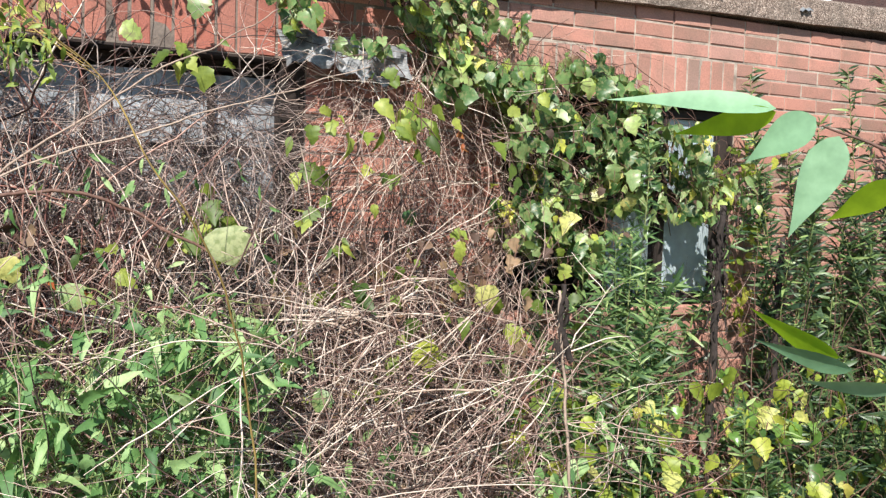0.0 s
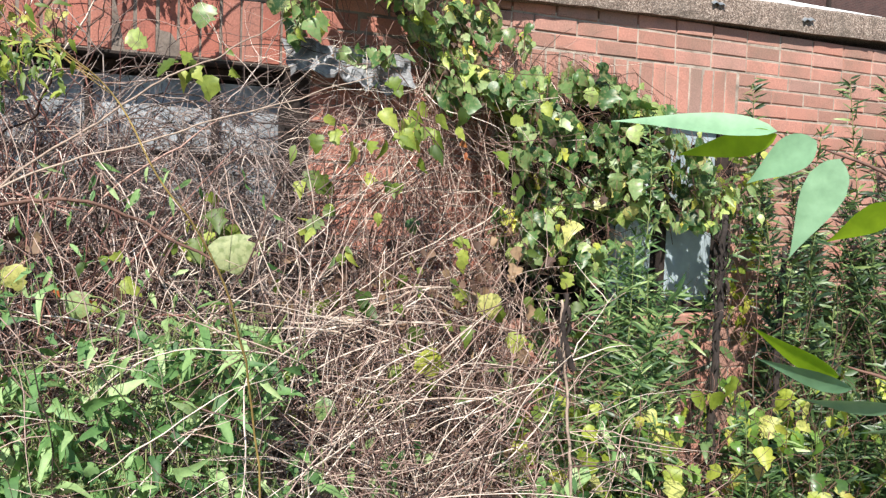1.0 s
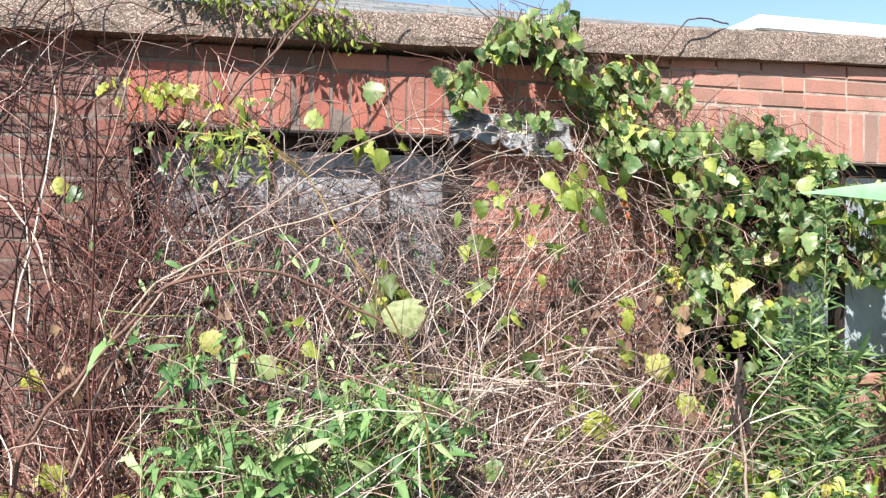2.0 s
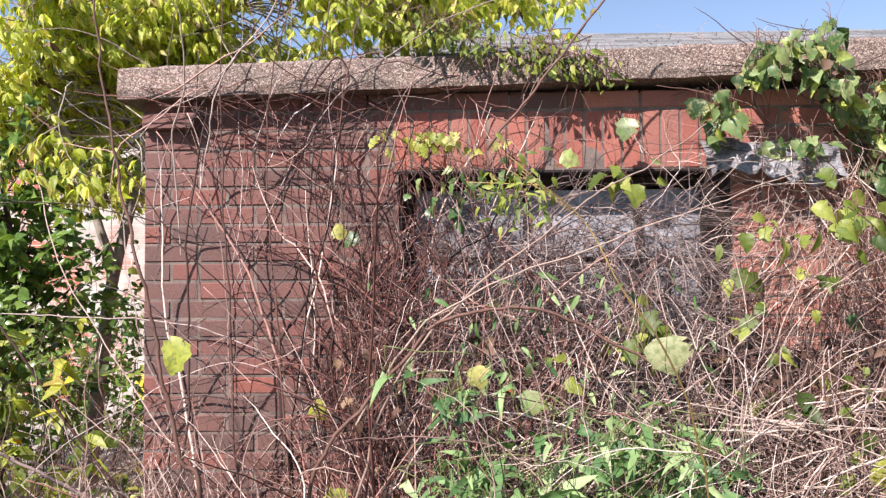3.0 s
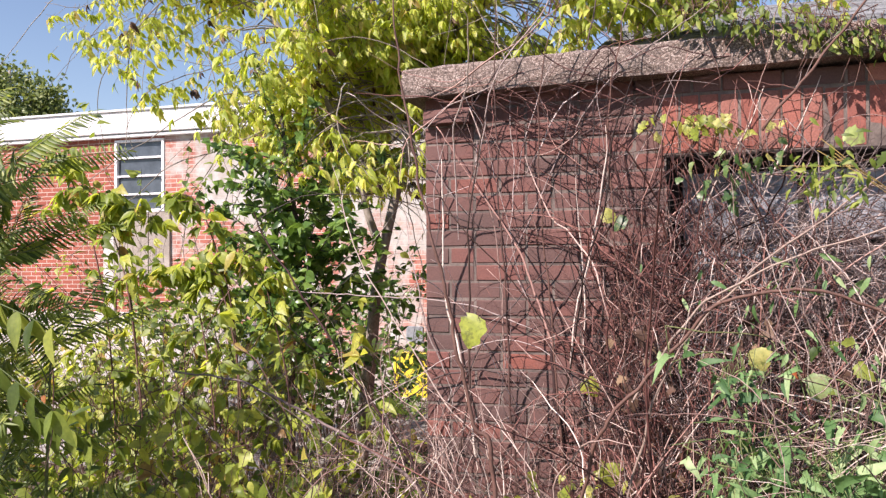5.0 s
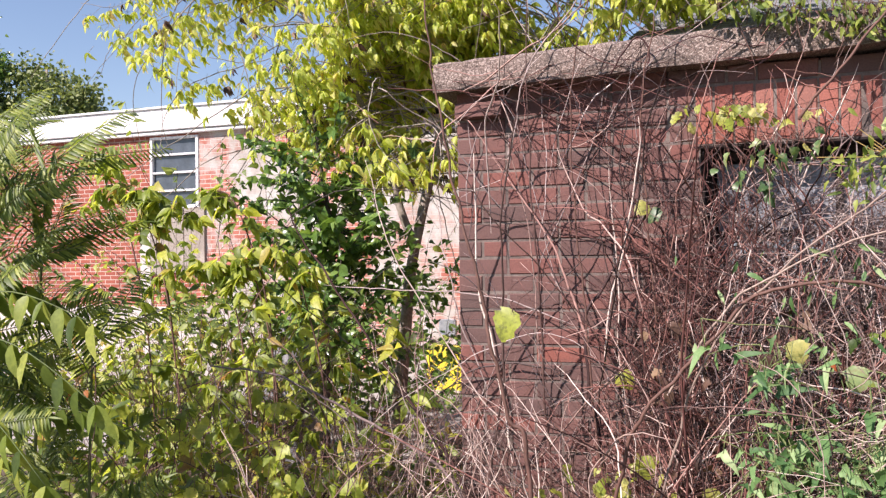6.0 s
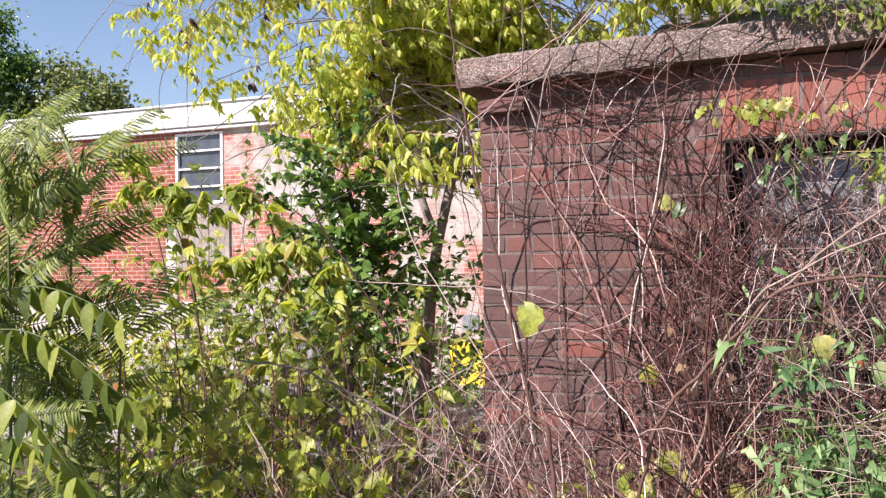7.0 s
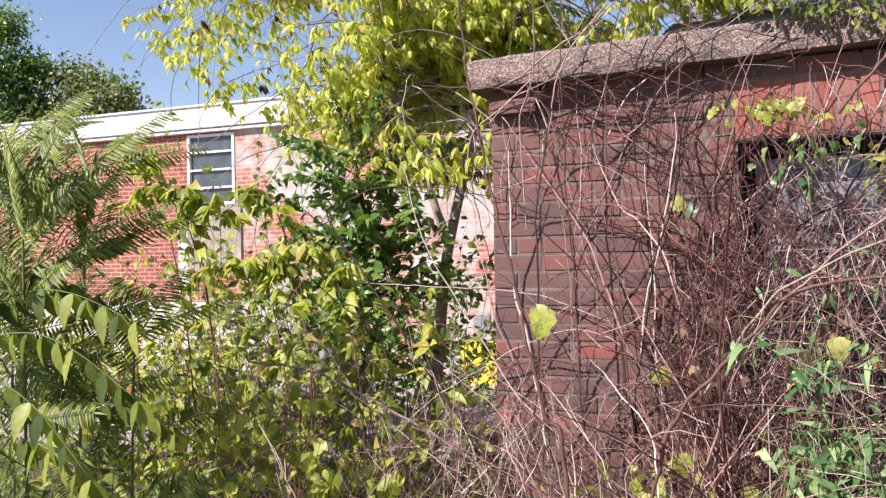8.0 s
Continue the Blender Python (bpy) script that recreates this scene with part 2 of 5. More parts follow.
def far_brick_material(name, a, c, mortar, peel):
    """Running-bond brick in the vertical plane x-z, with peeling white paint where peel is set."""
    m, nt, b = nodes_of(name)
    pos = world_pos(nt)
    sep = nt.nodes.new("ShaderNodeSeparateXYZ")
    nt.links.new(pos, sep.inputs[0])
    xy = nt.nodes.new("ShaderNodeCombineXYZ")
    nt.links.new(sep.outputs["X"], xy.inputs["X"])
    nt.links.new(sep.outputs["Z"], xy.inputs["Y"])
    br = node(nt, "ShaderNodeTexBrick", Scale=1.0, Mortar_Size=0.006, Mortar_Smooth=0.2, Bias=0.0, Brick_Width=0.205, Row_Height=0.068)
    br.inputs["Color1"].default_value, br.inputs["Color2"].default_value, br.inputs["Mortar"].default_value = (*a, 1), (*c, 1), (*mortar, 1)
    nt.links.new(xy.outputs[0], br.inputs["Vector"])
    col = br.outputs["Color"]
    blot = noise_tex(nt, pos, 1.3, 7, 0.65)
    col = mix(nt, 1.0, col, ramp(nt, blot, [(0.3, (0.8,) * 3), (0.7, (1.15,) * 3)]), "MULTIPLY")
    if peel:
        shape = ramp(nt, noise_tex(nt, pos, 0.9, 8, 0.62), [(0.45, (0, 0, 0)), (0.54, (0.9,) * 3)])
        paint = ramp(nt, noise_tex(nt, pos, 5, 6), [(0.35, (0.36, 0.335, 0.29)), (0.65, (0.52, 0.525, 0.49))])
        col = mix(nt, shape, col, paint)
    nt.links.new(col, b.inputs["Base Color"])
    b.inputs["Roughness"].default_value = 0.85
    bump(nt, b, br.outputs["Fac"], 0.6, -0.01)
    return m


FAR_BRICK = far_brick_material("far_brick_red", (0.27, 0.068, 0.042), (0.34, 0.095, 0.058), (0.52, 0.4, 0.33), False)
FAR_PEEL = far_brick_material("far_brick_peeling", (0.34, 0.1, 0.07), (0.44, 0.16, 0.11), (0.55, 0.45, 0.38), True)
TOWER_BRICK = far_brick_material("tower_brick_dark", (0.045, 0.02, 0.018), (0.07, 0.03, 0.026), (0.09, 0.065, 0.06), False)


def glass_material(name, tint, rough):
    m, nt, b = nodes_of(name)
    pos = world_pos(nt)
    d = noise_tex(nt, pos, 6, 6)
    nt.links.new(ramp(nt, d, [(0.3, tint), (0.75, tuple(min(1, 1.9 * t) for t in tint))]), b.inputs["Base Color"])
    b.inputs["Roughness"].default_value = rough
    return m


GLASS_DIRTY = glass_material("dirty_glass", (0.05, 0.06, 0.07), 0.15)
CURTAIN = plain_material("pale_curtain", (0.5, 0.55, 0.6), (0.75, 0.78, 0.8), 9, 80, 0.9, 0.1)
GLASS_PALE = glass_material("pale_dusty_glass", (0.2, 0.235, 0.26), 0.25)


def clear_glass():
    m, nt, b = nodes_of("clear_glass")
    b.inputs["Base Color"].default_value = (0.9, 0.95, 0.95, 1)
    b.inputs["Roughness"].default_value = 0.04
    b.inputs["Transmission Weight"].default_value = 1.0
    b.inputs["IOR"].default_value = 1.12
    return m


GLASS_CLEAR = clear_glass()


# ---- mesh helpers ----
def mesh_object(name, verts, faces, material, parent=None, label="", smooth=False):
    me = bpy.data.meshes.new(name)
    me.from_pydata(verts, [], faces)
    me.materials.append(material)
    if smooth:
        me.shade_smooth()
    ob = new(name, me)
    if parent:
        ob.parent = parent
    if label:
        ob["label"] = label
    return ob


def part(name, bm, material, parent, label=""):
    me = bpy.data.meshes.new(name)
    bm.to_mesh(me)
    bm.free()
    me.materials.append(material)
    ob = new(name, me)
    if parent:
        ob.parent = parent
    if label:
        ob["label"] = label
    return ob


def boxes(spec, bevel=0.0):
    """A bmesh of boxes (x0, x1, y0, y1, z0, z1)."""
    bm = bmesh.new()
    for x0, x1, y0, y1, z0, z1 in spec:
        r = bmesh.ops.create_cube(bm, size=1)
        for v in r["verts"]:
            v.co = Vector(((x0 + x1) / 2 + v.co.x * (x1 - x0), (y0 + y1) / 2 + v.co.y * (y1 - y0), (z0 + z1) / 2 + v.co.z * (z1 - z0)))
    if bevel:
        bmesh.ops.bevel(bm, geom=bm.edges[:], offset=bevel, segments=1, affect="EDGES")
    return bm


def empty(name, place, label, category, group="", kind=""):
    ob = new(name)
    ob.location = place
    tagged(ob, label, category, group, kind)
    return ob


class Tubes:
    """Many thin stems in one mesh."""

    def __init__(self):
        self.v, self.f = [], []

    def add(self, pts, r0, r1, sides=4, pointed=False):
        pts = [Vector(p) for p in pts]
        n = len(pts)
        start = len(self.v)
        side = None
        for i, p in enumerate(pts):
            d = (pts[min(i + 1, n - 1)] - pts[max(i - 1, 0)]).normalized()
            if side is None:
                side = d.cross(Vector((0.3, 0.2, 1)) if abs(d.z) < 0.9 else Vector((1, 0, 0))).normalized()
            side = (side - d * side.dot(d)).normalized()
            up = d.cross(side)
            r = r0 + (r1 - r0) * i / max(1, n - 1)
            if pointed:
                r *= min(1.0, 0.3 + 0.2 * min(i, n - 1 - i))
            for k in range(sides):
                a = 2 * math.pi * k / sides
                self.v.append(p + (side * math.cos(a) + up * math.sin(a)) * r)
        for i in range(n - 1):
            for k in range(sides):
                a, b = start + i * sides + k, start + i * sides + (k + 1) % sides
                self.f.append((a, b, b + sides, a + sides))
        self.f.append(tuple(start + (n - 1) * sides + k for k in range(sides)))

    def make(self, name, material, parent=None, label=""):
        return mesh_object(name, self.v, self.f, material, parent, label, True)


def spline(points, steps=6):
    """A smooth line through the points."""
    p = [Vector(q) for q in points]
    p = [p[0] * 2 - p[1]] + p + [p[-1] * 2 - p[-2]]
    out = []
    for i in range(1, len(p) - 2):
        for s in range(steps):
            t = s / steps
            a, b, c, d = p[i - 1], p[i], p[i + 1], p[i + 2]
            out.append(0.5 * ((2 * b) + (c - a) * t + (2 * a - 5 * b + 4 * c - d) * t * t + (3 * b - a - 3 * c + d) * t ** 3))
    out.append(p[-2])
    return out


# leaf outlines: half widths along the midrib, for a leaf of length 1
OVATE = [(0.0, 0.0), (0.12, 0.17), (0.32, 0.27), (0.55, 0.22), (0.8, 0.1), (1.0, 0.0)]
NARROW = [(0.0, 0.0), (0.2, 0.065), (0.5, 0.085), (0.8, 0.045), (1.0, 0.0)]
LANCE = [(0.0, 0.0), (0.15, 0.1), (0.4, 0.155), (0.7, 0.1), (1.0, 0.0)]
HEART = [(-0.12, 0.14), (0.02, 0.36), (0.2, 0.45), (0.36, 0.36), (0.48, 0.4), (0.66, 0.24), (0.82, 0.13), (1.0, 0.0)]
HASTATE = [(-0.12, 0.2), (0.0, 0.26), (0.1, 0.17), (0.35, 0.16), (0.65, 0.105), (0.85, 0.05), (1.0, 0.0)]
LOBED = [(-0.1, 0.2), (0.03, 0.4), (0.12, 0.38), (0.26, 0.5), (0.38, 0.43), (0.5, 0.46), (0.62, 0.36), (0.74, 0.33), (0.84, 0.2), (0.93, 0.13), (1.0, 0.0)]


class Leaves:
    """Many leaves in one mesh, each folded along its midrib and bent."""

    def __init__(self, rng, ragged=0.2):
        self.v, self.f, self.rng, self.ragged = [], [], rng, ragged

    def add(self, base, way, normal, length, outline, wide=1.0, fold=0.25, bend=0.25):
        way = Vector(way).normalized()
        side = way.cross(Vector(normal))
        if side.length < 1e-4:
            side = way.cross(Vector((0.1, 1, 0.3)))
        side.normalize()
        up = side.cross(way)
        base = Vector(base)
        s = len(self.v)
        n = len(outline)
        for t, w in outline:
            jag = 1 + self.rng.uniform(-1, 1) * self.ragged
            drop = -bend * t * t * length
            mid = base + way * (t * length) + up * drop
            ww = w * wide * length
            lift = up * (fold * ww)
            wave = up * (self.rng.uniform(-0.6, 0.6) * self.ragged * ww)
            self.v += [mid, mid + side * (ww * jag) + lift + wave, mid - side * (ww * (2 - jag)) + lift - wave]
        for i in range(n - 1):
            a, b = s + 3 * i, s + 3 * (i + 1)
            tip = outline[i + 1][1] == 0
            stem = outline[i][1] == 0
            if tip:
                self.f += [(a, a + 1, b), (a, b, a + 2)]
            elif stem:
                self.f += [(a, b + 1, b), (a, b, b + 2)]
            else:
                self.f += [(a, a + 1, b + 1, b), (a, b, b + 2, a + 2)]

    def make(self, name, material, parent=None, label=""):
        ob = mesh_object(name, self.v, self.f, material, parent, label, True)
        return ob


def facing(rng, spread=0.8):
    """A normal for a leaf that turns to the light."""
    return Vector((-0.35, -0.75, 0.6)) + Vector((rng.uniform(-1, 1), rng.uniform(-1, 1), rng.uniform(-1, 1))) * spread


def wander(rng, start, way, length, step=0.04, curl=0.35, pull=(0, 0, 0), wall=-0.012, kink=6):
    """A stem that wanders from start; it stays in front of the brick."""
    p, d = Vector(start), Vector(way).normalized()
    pts = [p.copy()]
    drift = Vector((rng.uniform(-1, 1), rng.uniform(-1, 1), rng.uniform(-1, 1))) * curl * 0.5
    for _ in range(max(2, int(length / step))):
        d = (d + drift * step * 4 + Vector((rng.gauss(0, 1), rng.gauss(0, 1) * 0.7, rng.gauss(0, 1))) * curl * step * kink + Vector(pull) * step).normalized()
        p = p + d * step
        if wall is not None and p.y > wall and p.x > -0.02 and p.z < 2.45:
            p.y = wall - rng.uniform(0, 0.02)
            d.y = -abs(d.y) * 0.3
        if p.z < 0.02:
            p.z = 0.02
        pts.append(p.copy())
    return pts


# ---- ground ----
def build_ground():
    bm = bmesh.new()
    bmesh.ops.create_grid(bm, x_segments=60, y_segments=60, size=8)
    for v in bm.verts:
        v.co.z = 0.05 * noise.noise(v.co * 0.7) + 0.02 * noise.noise(v.co * 3)
        if max(abs(v.co.x), abs(v.co.y)) > 7.9:
            v.co *= 160
            v.co.z = -0.3
    ob = part("ground", bm, SOIL, None)
    tagged(ob, "dark soil with dead leaves under the weeds", "ground", kind="structure")


build_ground()


def build_yard():
    """Cracked concrete paving between the two buildings, in slabs."""
    yard = empty("pavement", (-4, 2, 0), "pale cracked concrete paving of the yard", "pavement", kind="structure")
    r = random.Random(6)
    y = 3.0
    while y < 8.0:
        x = -12.0
        d = min(1.5, 8.02 - y)
        while x < -2.9:
            w = 1.5
            part("slab", boxes([(x + 4.006, x + 4 + w - 0.006, y - 1.994, y - 2 + d - 0.006, -0.1, 0.075 + r.uniform(-0.006, 0.006))], 0.006), PAVING, yard)
            x += 1.5
        y += 1.5


build_yard()

# ---- the near building ----
COURSE = 0.0677
SOLDIER_L = (2.118, 2.335)     # left lintel course
SOLDIER_R = (2.08, 2.293)      # right lintel course
WIN_L = (0.935, 2.12, 0.75, 2.118)
WIN_R = (2.93, 4.12, 1.2, 2.08)
X_END = 8.5
TOP_L, TOP_R = 2.40, 2.60


def coping_z(x):
    return 2.375 + 0.0262 * x


wall = empty("wall_south", (0, 0, 0), "red brick wall of an abandoned building, stained and overgrown", "wall", kind="structure")
part("mortar_core", boxes([
    (0.012, WIN_L[0], 0.003, 0.30, -0.3, 2.36), (WIN_L[0], WIN_L[1], 0.0028, 0.30, -0.3, WIN_L[2]), (WIN_L[0], WIN_L[1], 0.0028, 0.30, WIN_L[3], 2.39),
    (WIN_L[1], 2.5, 0.0028, 0.30, -0.3, 2.40)]), MORTAR, wall)
part("mortar_core", boxes([
    (2.5, WIN_R[0], 0.0045, 0.30, -0.3, 2.42), (WIN_R[0], WIN_R[1], 0.0045, 0.30, -0.3, WIN_R[2]), (WIN_R[0], WIN_R[1], 0.0045, 0.30, WIN_R[3], 2.44),
    (WIN_R[1], 6.2, 0.0045, 0.30, -0.3, 2.48), (6.2, 7.4, 0.0045, 0.30, -0.3, 2.535), (7.4, X_END, 0.0045, 0.30, -0.3, 2.565)]), MORTAR_PALE, wall)

# closing walls and flat inner ceiling, never in clear view; the room's shade is in the inner ones' colour
tagged(part("wall_west", boxes([(0.0, 0.28, 0.31, 9.0, -0.3, 2.36)]), BRICK_DARK, None), "plain brick side wall behind the corner", "wall", kind="structure")
tagged(part("wall_inner", boxes([(0.3, X_END, 2.6, 2.75, -0.3, 2.36)]), ROOM_SHADE, None), "dark inner wall behind the windows", "wall", kind="structure")
tagged(part("ceiling", boxes([(0.29, X_END, 0.31, 2.59, 2.28, 2.35)]), ROOM_SHADE, None), "dark ceiling inside the building", "ceiling", kind="structure")



def brick_mesh(name, w, d, h, material, seed):
    """A brick with chipped, rounded front arrises; its front lies at y = 0."""
    r = random.Random(seed)
    c = 0.004
    j = lambda s=0.0012: r.uniform(-s, s)
    v = []
    for x, z in ((c, c), (w - c, c), (w - c, h - c), (c, h - c)):
        v.append((x + j(), j(0.0015), z + j()))
    for x, z in ((0, 0), (w, 0), (w, h), (0, h)):
        v.append((x + j(), 0.005, z + j()))
    for x, z in ((0, 0), (w, 0), (w, h), (0, h)):
        v.append((x, d, z))
    f = [(0, 1, 2, 3)]
    for a in (0, 4):
        for k in range(4):
            f.append((a + k, a + 4 + k, a + 4 + (k + 1) % 4, a + (k + 1) % 4))
    me = bpy.data.meshes.new(name)
    me.from_pydata(v, [], [tuple(reversed(q)) if i == 0 else q for i, q in enumerate(f)])
    bm = bmesh.new()
    bm.from_mesh(me)
    bmesh.ops.recalc_face_normals(bm, faces=bm.faces[:])
    bm.to_mesh(me)
    bm.free()
    me.materials.append(material)
    return me


class BrickWall:
    def __init__(self, parent):
        self.parent, self.cache, self.single, self.rest = parent, {}, 0, {}
        self.rng = random.Random(11)

    def mesh(self, w, h, material):
        key = (round(w, 3), round(h, 3), material.name, self.rng.randrange(3))
        if key not in self.cache:
            self.cache[key] = brick_mesh("brick", w, 0.09, h, material, len(self.cache))
        return self.cache[key]

    def put(self, x, z, w, h, material, alone, proud=0.0):
        me = self.mesh(w, h, material)
        y = self.rng.uniform(-0.0025, 0.0025) - proud
        if alone and self.single < 296:
            ob = new("brick", me)
            ob.location, ob.parent = (x, y, z), self.parent
            ob.rotation_euler = (self.rng.uniform(-0.006, 0.006), self.rng.uniform(-0.004, 0.004), self.rng.uniform(-0.008, 0.008))
            self.single += 1
        else:
            vs, fs = self.rest.setdefault(material.name, ([], []))
            n = len(vs)
            vs += [(p.co.x + x, p.co.y + y, p.co.z + z) for p in me.vertices]
            fs += [tuple(i + n for i in p.vertices) for p in me.polygons]

    def finish(self):
        for m, (vs, fs) in self.rest.items():
            ob = mesh_object("brickwork", vs, fs, bpy.data.materials[m], self.parent)
            ob["kind"] = "stuff"


def lay_courses(bw, x0, x1, z0, z1, zref, pitch, length, material, holes, header_every, alone):
    """Courses from z0 to z1 in step with zref, broken round the holes (x0, x1, z0, z1)."""
    gap = 0.0064 if material is BRICK_DARK else 0.0062
    k = math.floor((z0 - zref) / pitch)
    while zref + (k + 1) * pitch <= z1 + 0.001:
        z = zref + k * pitch
        spans = [(x0, x1)]
        for hx0, hx1, hz0, hz1 in holes:
            if z + pitch * 0.5 > hz0 and z + pitch * 0.5 < hz1:
                spans = [s for a, b in spans for s in ((a, min(b, hx0)), (max(a, hx1), b)) if s[1] - s[0] > 0.02]
        for a, b in spans:
            x = a
            first = True
            while x < b - 0.015:
                w = length
                if first:
                    w = length * 0.5 if k % 2 else length
                elif header_every and bw.rng.random() < header_every:
                    w = length * 0.5
                first = False
                w = min(w, b - x)
                if b - x - w < 0.045:
                    w = b - x
                bw.put(x + gap / 2, z + gap / 2, w - gap, pitch - gap, material, alone(x, z))
                x += w
        k += 1

# ---- coping ----
def build_coping():
    joints = [-0.06, 0.74, 1.6, 2.4, 3.2, 4.05, 4.9, 5.75, 6.6, 7.5, 8.5]
    for i, (a, b) in enumerate(zip(joints, joints[1:])):
        r = random.Random(i)
        a2, b2 = a + 0.0015, b - 0.0015
        n = 14
        prof = [(-0.085, 0.0), (-0.088, 0.03), (-0.078, 0.105), (-0.06, 0.118), (0.1, 0.13), (0.36, 0.125), (0.37, 0.0)]
        vs, fs = [], []
        for k in range(n + 1):
            x = a2 + (b2 - a2) * k / n
            back = min(1.0, max(0.0, (x - 2.3) / 1.0))
            for y, z in prof:
                y, z = (y * (1 - 0.5 * back), z + 0.0115 * back) if y < 0 else (y, z + 0.0115 * back)
                vs.append((x, y + r.uniform(-0.003, 0.003), z + coping_z(x) + r.uniform(-0.003, 0.003)))
        m = len(prof)
        for k in range(n):
            for q in range(m):
                fs.append((k * m + q, k * m + (q + 1) % m, (k + 1) * m + (q + 1) % m, (k + 1) * m + q))
        fs += [tuple(range(m)), tuple(reversed(range(n * m, n * m + m)))]
        ob = mesh_object("coping_stone", vs, fs, COPING, None)
        bm = bmesh.new()
        bm.from_mesh(ob.data)
        bmesh.ops.recalc_face_normals(bm, faces=bm.faces[:])
        bm.to_mesh(ob.data)
        bm.free()
        tagged(ob, "weathered pebble-faced concrete coping stone on the brick wall", "coping", "coping stones of the wall")


build_coping()


def build_clip(x, z, tilt):
    """A bent strip of sheet metal on the coping's face."""
    prof = [(-0.035, -0.012), (-0.02, 0.004), (0.0, 0.0), (0.018, 0.012), (0.032, 0.006)]
    vs, fs = [], []
    for dx, dz in prof:
        vs += [(dx, 0.0, dz), (dx, -0.02, dz - 0.012), (dx, -0.02, dz - 0.015), (dx, 0.0, dz - 0.003)]
    for k in range(len(prof) - 1):
        for q in range(4):
            fs.append((4 * k + q, 4 * k + (q + 1) % 4, 4 * k + 4 + (q + 1) % 4, 4 * k + 4 + q))
    fs += [(3, 2, 1, 0), tuple(4 * len(prof) - 4 + q for q in range(4))]
    ob = mesh_object("coping_clip", vs, fs, METAL_GREY, None)
    ob.location, ob.rotation_euler = (x, -0.04, z + 0.0115), (0, tilt, 0)
    tagged(ob, "small bent grey metal clip on the coping", "clip", "metal clips on the coping")


build_clip(3.93, 2.56, 0.3)
build_clip(4.47, 2.555, 0.15)


# ---- windows of the near building ----
def build_window_left():
    x0, x1, z0, z1 = WIN_L
    w = empty("window_1", (x0, 0.1, z0), "boarded steel window with grey panes behind dead vines", "window", kind="structure")
    inv = Matrix.Translation((-x0, -0.1, -z0))

    def p(name, spec, mat, bevel=0.0, label=""):
        bm = boxes(spec, bevel)
        bm.transform(inv)
        return part(name, bm, mat, w, label)
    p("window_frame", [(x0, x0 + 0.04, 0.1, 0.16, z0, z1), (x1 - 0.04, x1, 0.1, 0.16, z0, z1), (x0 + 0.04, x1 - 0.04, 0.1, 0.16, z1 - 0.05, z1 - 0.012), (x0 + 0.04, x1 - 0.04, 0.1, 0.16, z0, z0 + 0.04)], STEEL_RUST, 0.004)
    # Steel jamb lining, widened at right; its near black holds the recess's shade.
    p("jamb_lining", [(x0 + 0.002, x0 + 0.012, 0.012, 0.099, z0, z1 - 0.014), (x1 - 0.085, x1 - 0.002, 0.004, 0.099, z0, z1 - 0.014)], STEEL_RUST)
    cols = [x0 + 0.04, 1.4, 1.815, x1 - 0.04]
    rows = [z0 + 0.04, 1.15, 1.5, 1.8, z1 - 0.05]
    for i, xm in enumerate(cols[1:-1]):
        p("mullion", [(xm - 0.012, xm + 0.012, 0.11, 0.15, z0 + 0.04, z1 - 0.05)], STEEL_RUST)
    for zm in rows[1:-1]:
        p("glazing_bar", [(x0 + 0.04, x1 - 0.04, 0.115, 0.145, zm - 0.01, zm + 0.01)], STEEL_RUST)
    r = random.Random(5)
    for i in range(3):
        for k in range(4):
            y = 0.128 + r.uniform(-0.002, 0.002)
            p("pane", [(cols[i] + 0.013, cols[i + 1] - 0.013, y, y + 0.004, rows[k] + 0.011, rows[k + 1] - 0.011)], PAINT_GREY if r.random() < 0.75 else GLASS_PALE)
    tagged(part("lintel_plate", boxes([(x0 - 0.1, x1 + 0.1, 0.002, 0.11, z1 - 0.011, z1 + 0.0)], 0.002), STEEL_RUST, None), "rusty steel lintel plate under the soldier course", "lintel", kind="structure")


